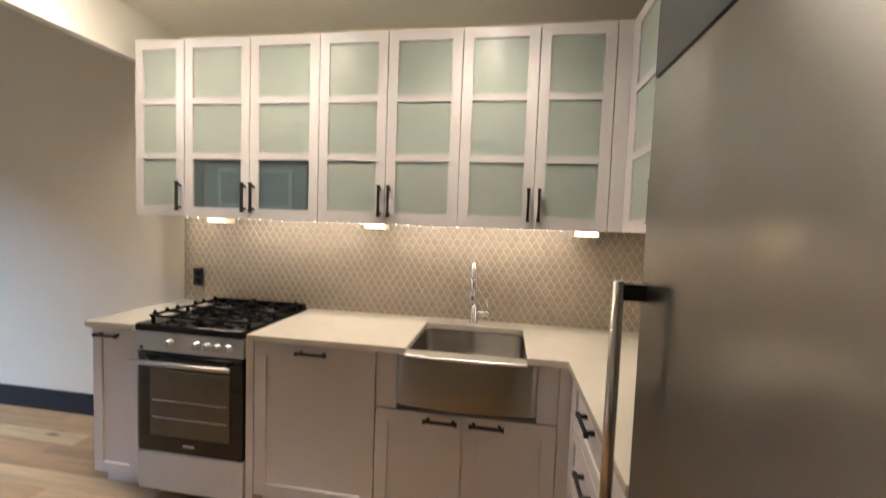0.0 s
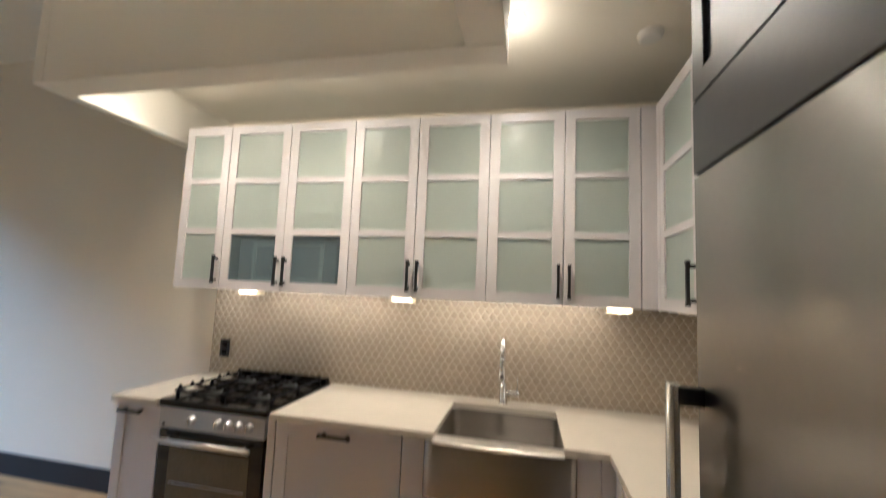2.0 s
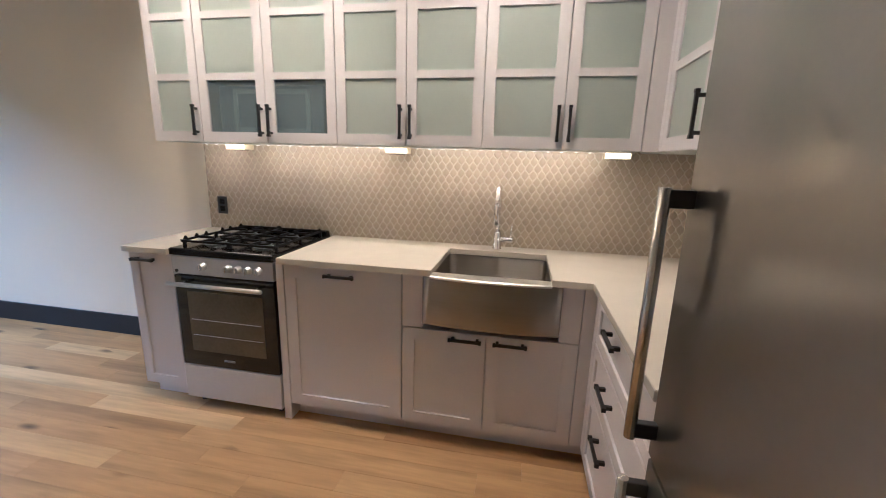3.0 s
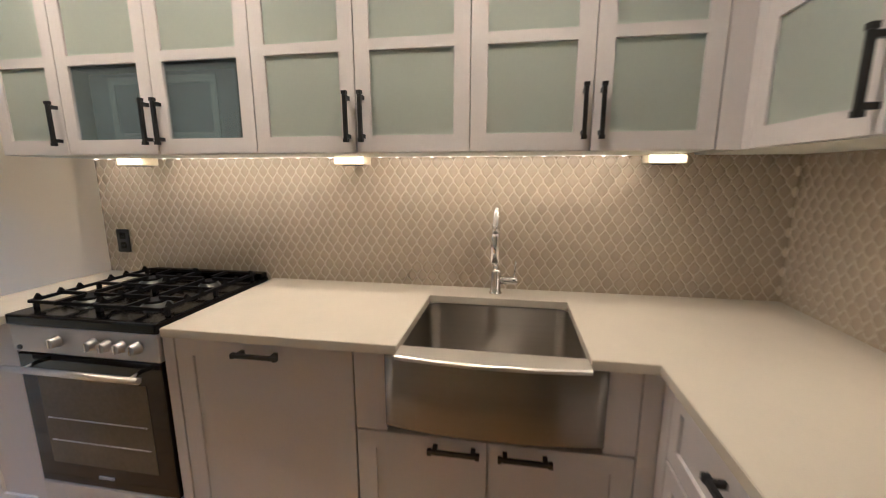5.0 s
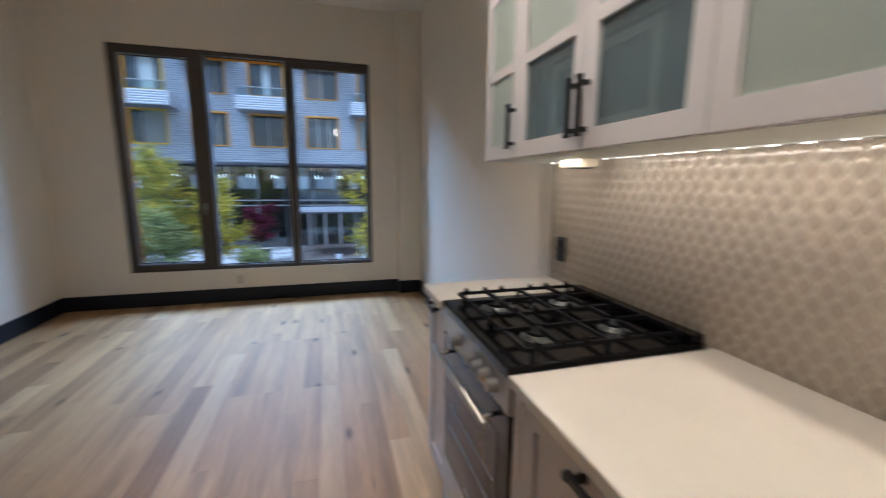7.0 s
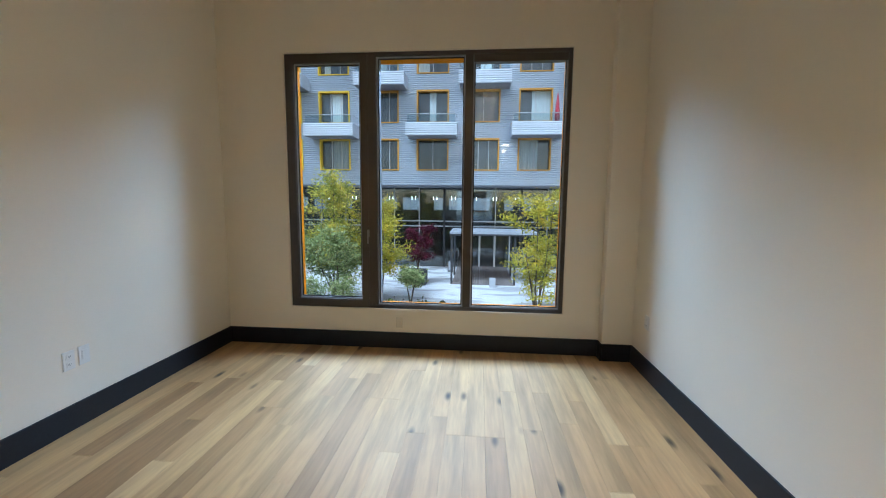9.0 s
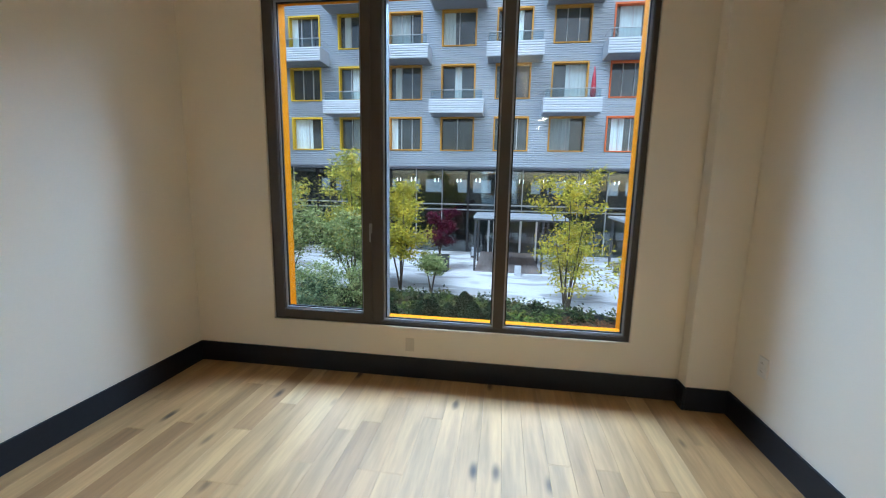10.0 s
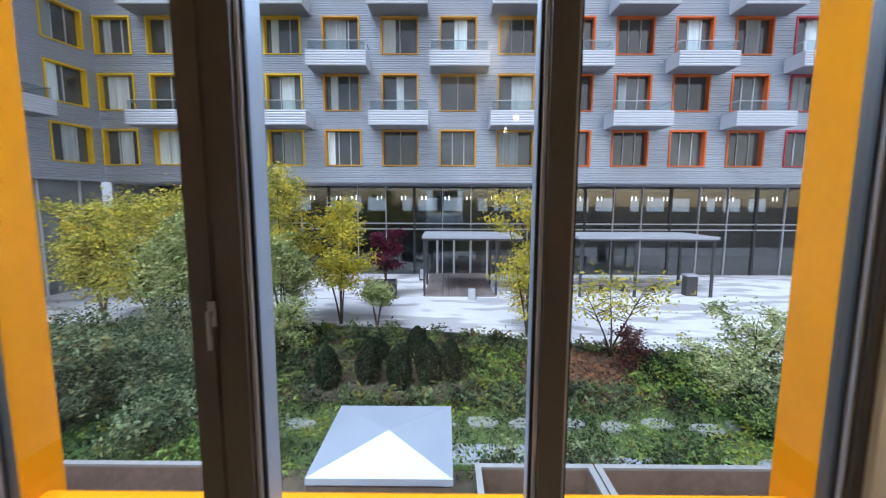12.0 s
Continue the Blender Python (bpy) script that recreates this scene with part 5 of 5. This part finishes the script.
tree("tree", (-15.0, -10.6, GZ), 4.6, 2.1, 6, 5600, 0.085, L_YG, "broad yellow-green tree in the garden bed", seed=14, low=0.3)
tree("tree", (-13.6, -8.6, GZ), 3.9, 1.6, 6, 3600, 0.08, L_GRN, "dense green tree in the garden bed", seed=15, low=0.48)
tree("tree", (-16.2, -13.2, GZ), 4.4, 1.8, 4, 3800, 0.09, L_YG, "yellow-green tree near the side wing", seed=16, low=0.3)
tree("tree", (-15.0, 0.85, GZ), 4.6, 1.4, 6, 3200, 0.075, L_YEL, "slender yellow-leaved multi-stem tree by the plaza", seed=17, low=0.16)
tree("tree", (-13.6, 2.7, GZ), 2.6, 2.0, 3, 380, 0.08, L_YEL, "bare spreading young tree with few yellow leaves", seed=18, low=0.45)
tree("tree", (-15.8, -3.95, GZ), 1.7, 0.8, 4, 1100, 0.075, L_GRN, "small leafy green shrub tree", seed=19, low=0.6)
tree("tree", (-20.3, -4.35, GZ + 0.75), 2.2, 0.95, 3, 2400, 0.085, L_RED, "burgundy red maple in a dark planter", seed=20, low=0.25)
single("tree_planter", boxed(-20.75, -19.85, -4.8, -3.9, GZ + 0.03, GZ + 0.75, bevel=0.03), KERB, "dark square tree planter", "planter")
tree("tree", (-12.2, 5.6, GZ), 1.8, 1.1, 4, 1100, 0.07, L_GRN, "loose variegated shrub tree", seed=21, low=0.25)
for i, (x, y, h, s, c, m, lab) in enumerate((
        (-11.6, -8.4, 2.1, 1.6, 3600, L_DRK, "dense dark green shrub"), (-10.6, -6.7, 1.7, 1.4, 3200, L_DRK, "dense dark green shrub"),
        (-12.4, -6.9, 1.8, 1.2, 2200, L_GRN, "loose grey-green shrub"), (-9.9, -8.8, 2.0, 1.4, 3000, L_DRK, "dense dark green shrub"),
        (-13.6, -5.9, 1.7, 0.9, 900, L_GRN, "thin greyish shrub"), (-12.6, 2.9, 1.15, 0.6, 800, L_BRN, "small brownish red shrub"),
        (-10.6, 5.1, 0.8, 1.0, 1300, L_DRK, "low dark green shrub"), (-10.0, 3.9, 0.45, 0.6, 700, L_COV, "low fresh green cushion shrub"),
        (-11.9, 3.6, 0.7, 0.9, 900, L_COV, "fresh green fern-like shrub"), (-8.4, -0.9, 0.6, 0.45, 500, L_DRK, "tufty dark shrub"),
        (-8.6, 0.4, 0.5, 0.6, 600, L_DRK, "low tufty green shrub"), (-8.5, 1.9, 0.5, 0.8, 800, L_COV, "low tufty green shrub"),
        (-9.0, -5.0, 0.7, 0.9, 1200, L_DRK, "low dark green shrub"), (-9.2, -6.4, 1.2, 1.0, 1500, L_DRK, "dense dark green shrub"), (-8.5, -5.3, 0.9, 0.8, 1100, L_COV, "leafy green shrub"), (-11.5, 4.4, 0.9, 0.9, 1100, L_GRN, "pale green shrub"))):
    tree("shrub", (x, y, GZ), h, s, 6, int(c * 1.3), 0.056, m, lab + " in the garden bed", "shrub", 40 + i, 0.1, 0.014, "garden shrubs", 0.9)


def conifer(at, h, r, seed):
    ob = thing("conifer", at, "clipped dark green rounded conifer", "shrub", "round conifers")
    rng = np.random.default_rng(seed)
    n = 4200
    f = rng.uniform(0.02, 1, n)
    rad = r * np.sin(np.pi * np.clip(0.18 + 0.82 * f, 0, 1)) ** 0.6 * rng.uniform(0.55, 1.03, n) ** 0.5
    a = rng.uniform(0, 2 * np.pi, n)
    c = np.stack([rad * np.cos(a), rad * np.sin(a), f * h], 1)
    o = new("crown", leaves_mesh("crown", c, 0.036, L_CON, seed))
    o.parent = ob
    bm = tube(bmesh.new(), [(0, 0, 0), (0, 0, h * 0.8)], 0.03, 6)
    o = new("trunk", mesh_of("trunk", bm, BARK))
    o.parent = ob


CONIFERS = ((-11.7, -4.35, 0.95, 0.29), (-12.0, -3.5, 0.95, 0.30), (-11.7, -2.75, 1.0, 0.29), (-13.2, -2.45, 0.95, 0.29), (-12.0, -2.1, 1.0, 0.29), (-12.1, -1.6, 1.0, 0.28), (-13.3, -3.6, 0.6, 0.4))
for i, (x, y, h, r) in enumerate(CONIFERS):
    conifer((x, y, GZ), h, r, 70 + i)

rng = np.random.default_rng(9)
n = 2100
cx = rng.uniform(-15.6, -10.6, n)
cy = rng.uniform(-13.0, 8.0, n)
limit = np.interp(cy, [-14, -3.4, 5.1, 9], [-15.6, -15.5, -13.2, -11.8])
bare = (cx < -11.0) & (np.hypot(cx + 12.6, (cy - 1.6) * 0.8) < 1.15)
near_conifer = np.min([np.hypot(cx - x - 0.12, cy - y) for x, y, h, r in CONIFERS], axis=0) < 0.55
keep = (cx > limit) & ~bare & ~near_conifer
cx, cy = cx[keep], cy[keep]
per = 30
height = np.repeat(rng.uniform(0.06, 0.36, len(cx)), per)
pts = np.stack([np.repeat(cx, per), np.repeat(cy, per), GZ + height], 1) + rng.normal(size=(len(cx) * per, 3)) * np.array([0.13, 0.13, 0.06])
pts[:, 2] = np.maximum(pts[:, 2], GZ + 0.02)
lime = np.repeat((np.hypot((cx + 12.3) / 1.0, (cy + 0.2) / 1.6) < 1) | (np.hypot((cx + 11.6) / 1.2, (cy - 3.8) / 1.5) < 1) | (rng.uniform(size=len(cx)) < 0.12), per)
for leaves, tint, words in ((pts[~lime], L_IVY, "dark ivy-like ground cover plants"), (pts[lime], L_COV, "fresh lime green fern clumps")):
    cover = new("ground_cover", leaves_mesh("ground_cover", leaves, 0.062, tint, 9, 0.5))
    tagged(cover, words, "plants", kind="stuff")
n = 2600
pts = np.stack([-12.6 + rng.normal(size=n) * 0.8, 1.6 + rng.normal(size=n) * 1.0, np.full(n, GZ + 0.02) + rng.uniform(0, 0.03, n)], 1)
litter = new("leaf_litter", leaves_mesh("leaf_litter", pts, 0.06, L_RUST, 10, 0.9))
tagged(litter, "rust brown fallen leaves on the bed", "leaves", kind="stuff")
n = 22000
pts = np.stack([rng.uniform(-11.0, -8.6, n), rng.uniform(-10, 9, n), np.full(n, GZ + 0.04) + rng.uniform(0, 0.06, n)], 1)
grass = new("grass", leaves_mesh("grass", pts, 0.035, L_COV, 14))
tagged(grass, "short tufty grass between the stones", "grass", kind="stuff")

parasol = thing("closed_parasol", (-21.95, 2.55, 5.02), "closed crimson parasol on a balcony", "parasol")
part("cover", tube(bmesh.new(), [(-21.95, 2.55, 5.5), (-21.95, 2.55, 5.75), (-21.95, 2.55, 6.4), (-21.95, 2.55, 6.95)], 0.1, 10, taper=[0.1, 0.14, 0.09, 0.015]), FRAMES["crimson"], parasol)
part("pole", tube(bmesh.new(), [(-21.95, 2.55, 5.0), (-21.95, 2.55, 5.5)], 0.025, 8), MULL, parasol)

# ---- backsplash: lantern-shaped glazed tiles ----
TW, TH = 0.046, 0.076
BX0, BZ0, BZ1 = -0.911, 0.918, 1.472
splash = structure("backsplash", boxed(BX0, XE - 0.0005, -0.003, YN - 0.001, 0.90, 1.4715), GROUT, "taupe lantern tile backsplash, edge glints in the grout colour")
side_splash = structure("backsplash_side", boxed(XE - 0.006, XE - 0.001, -1.478, -0.004, 0.916, 1.4715), GROUT, "taupe lantern tile backsplash, edge glints in the grout colour")


def tile_points(gap=0.0017):
    """Outline of a lantern tile: two mirrored wave edges between two tips."""
    right = []
    for i in range(9):
        t = -1 + 2 * i / 8
        right.append((max(0.0, TW / 2 * (0.5 + 0.5 * math.cos(math.pi * t)) - gap), TH / 2 * t * (1 - gap / TH * 2)))
    return right[:-1] + [(-x, z) for x, z in right[::-1]][:-1]


OUT = tile_points()


def tile_bm(bm, cx, cz, lim=None):
    """A pillowed tile facing -y; lim: the edge past which it is cut."""
    def v(x, z, d):
        x = max(x, lim) if lim is not None else x
        return bm.verts.new((cx + x, -0.003 - d, cz + z))
    rings = [[v(x * s, z * s, d) for x, z in OUT] for s, d in ((1.0, 0.0), (0.94, 0.0019), (0.74, 0.0028))]
    n = len(OUT)
    for a, b in zip(rings, rings[1:]):
        for i in range(n):
            bm.faces.new((a[i], b[i], b[(i + 1) % n], a[(i + 1) % n])).smooth = True
    f = bm.faces.new(rings[-1])
    f.smooth = True


bm = bmesh.new()
tile_bm(bm, 0, 0)
TILE_MESH = mesh_of("tile", bm, TILE)
far = bmesh.new()
row = 0
z = BZ0
while z < BZ1 + TH / 2:
    x = BX0 + (TW / 2 if row % 2 else 0.0)
    while x < XE + 0.02:
        if 0.70 < x < 1.62 and z < BZ1:
            ob = share("tile", TILE_MESH, splash, Vector((x, 0, z)) - base[splash])
        elif x < XE - 0.01:
            tile_bm(far, x, z, BX0 - x if x - TW / 2 < BX0 else None)
        x += TW
    row += 1
    z += TH / 2
part("tiles", far, TILE, splash, kind="stuff")
bm = bmesh.new()
row, z = 0, BZ0
while z < BZ1 + TH / 2:
    y = (TW / 2 if row % 2 else 0.0)
    while y < 1.46:
        tile_bm(bm, y, z)
        y += TW
    row += 1
    z += TH / 2
for vert in bm.verts:
    x, y, zz = vert.co
    vert.co = (XE - 0.003 + y, -0.012 - x, zz)
part("tiles", bm, TILE, side_splash, kind="stuff")

# ---- oak floor boards ----
rnd = random.Random(21)
BOARD = (YN - YS) / 32
boards = {}


def board_mesh(length):
    key = round(length, 2)
    if key not in boards:
        bm = bmesh.new()
        box(bm, 0, length - 0.0006, 0, BOARD - 0.0006, -0.012, 0.0)
        top = [e for e in bm.edges if all(v.co.z > -0.001 for v in e.verts)]
        bmesh.ops.bevel(bm, geom=top, offset=0.0006, segments=1, affect="EDGES")
        boards[key] = mesh_of("plank", bm, PLANK)
    return boards[key]


for k in range(32):
    y = YS + k * BOARD
    x = XW
    left = round(rnd.uniform(0.3, 1.5), 1)
    while x < XE - 0.02:
        length = min(left, XE - x)
        share("plank", board_mesh(length), floor, Vector((x, y, 0)) - base[floor])
        x += length
        left = rnd.choice((0.7, 0.9, 1.1, 1.2, 1.4, 1.5, 1.8))
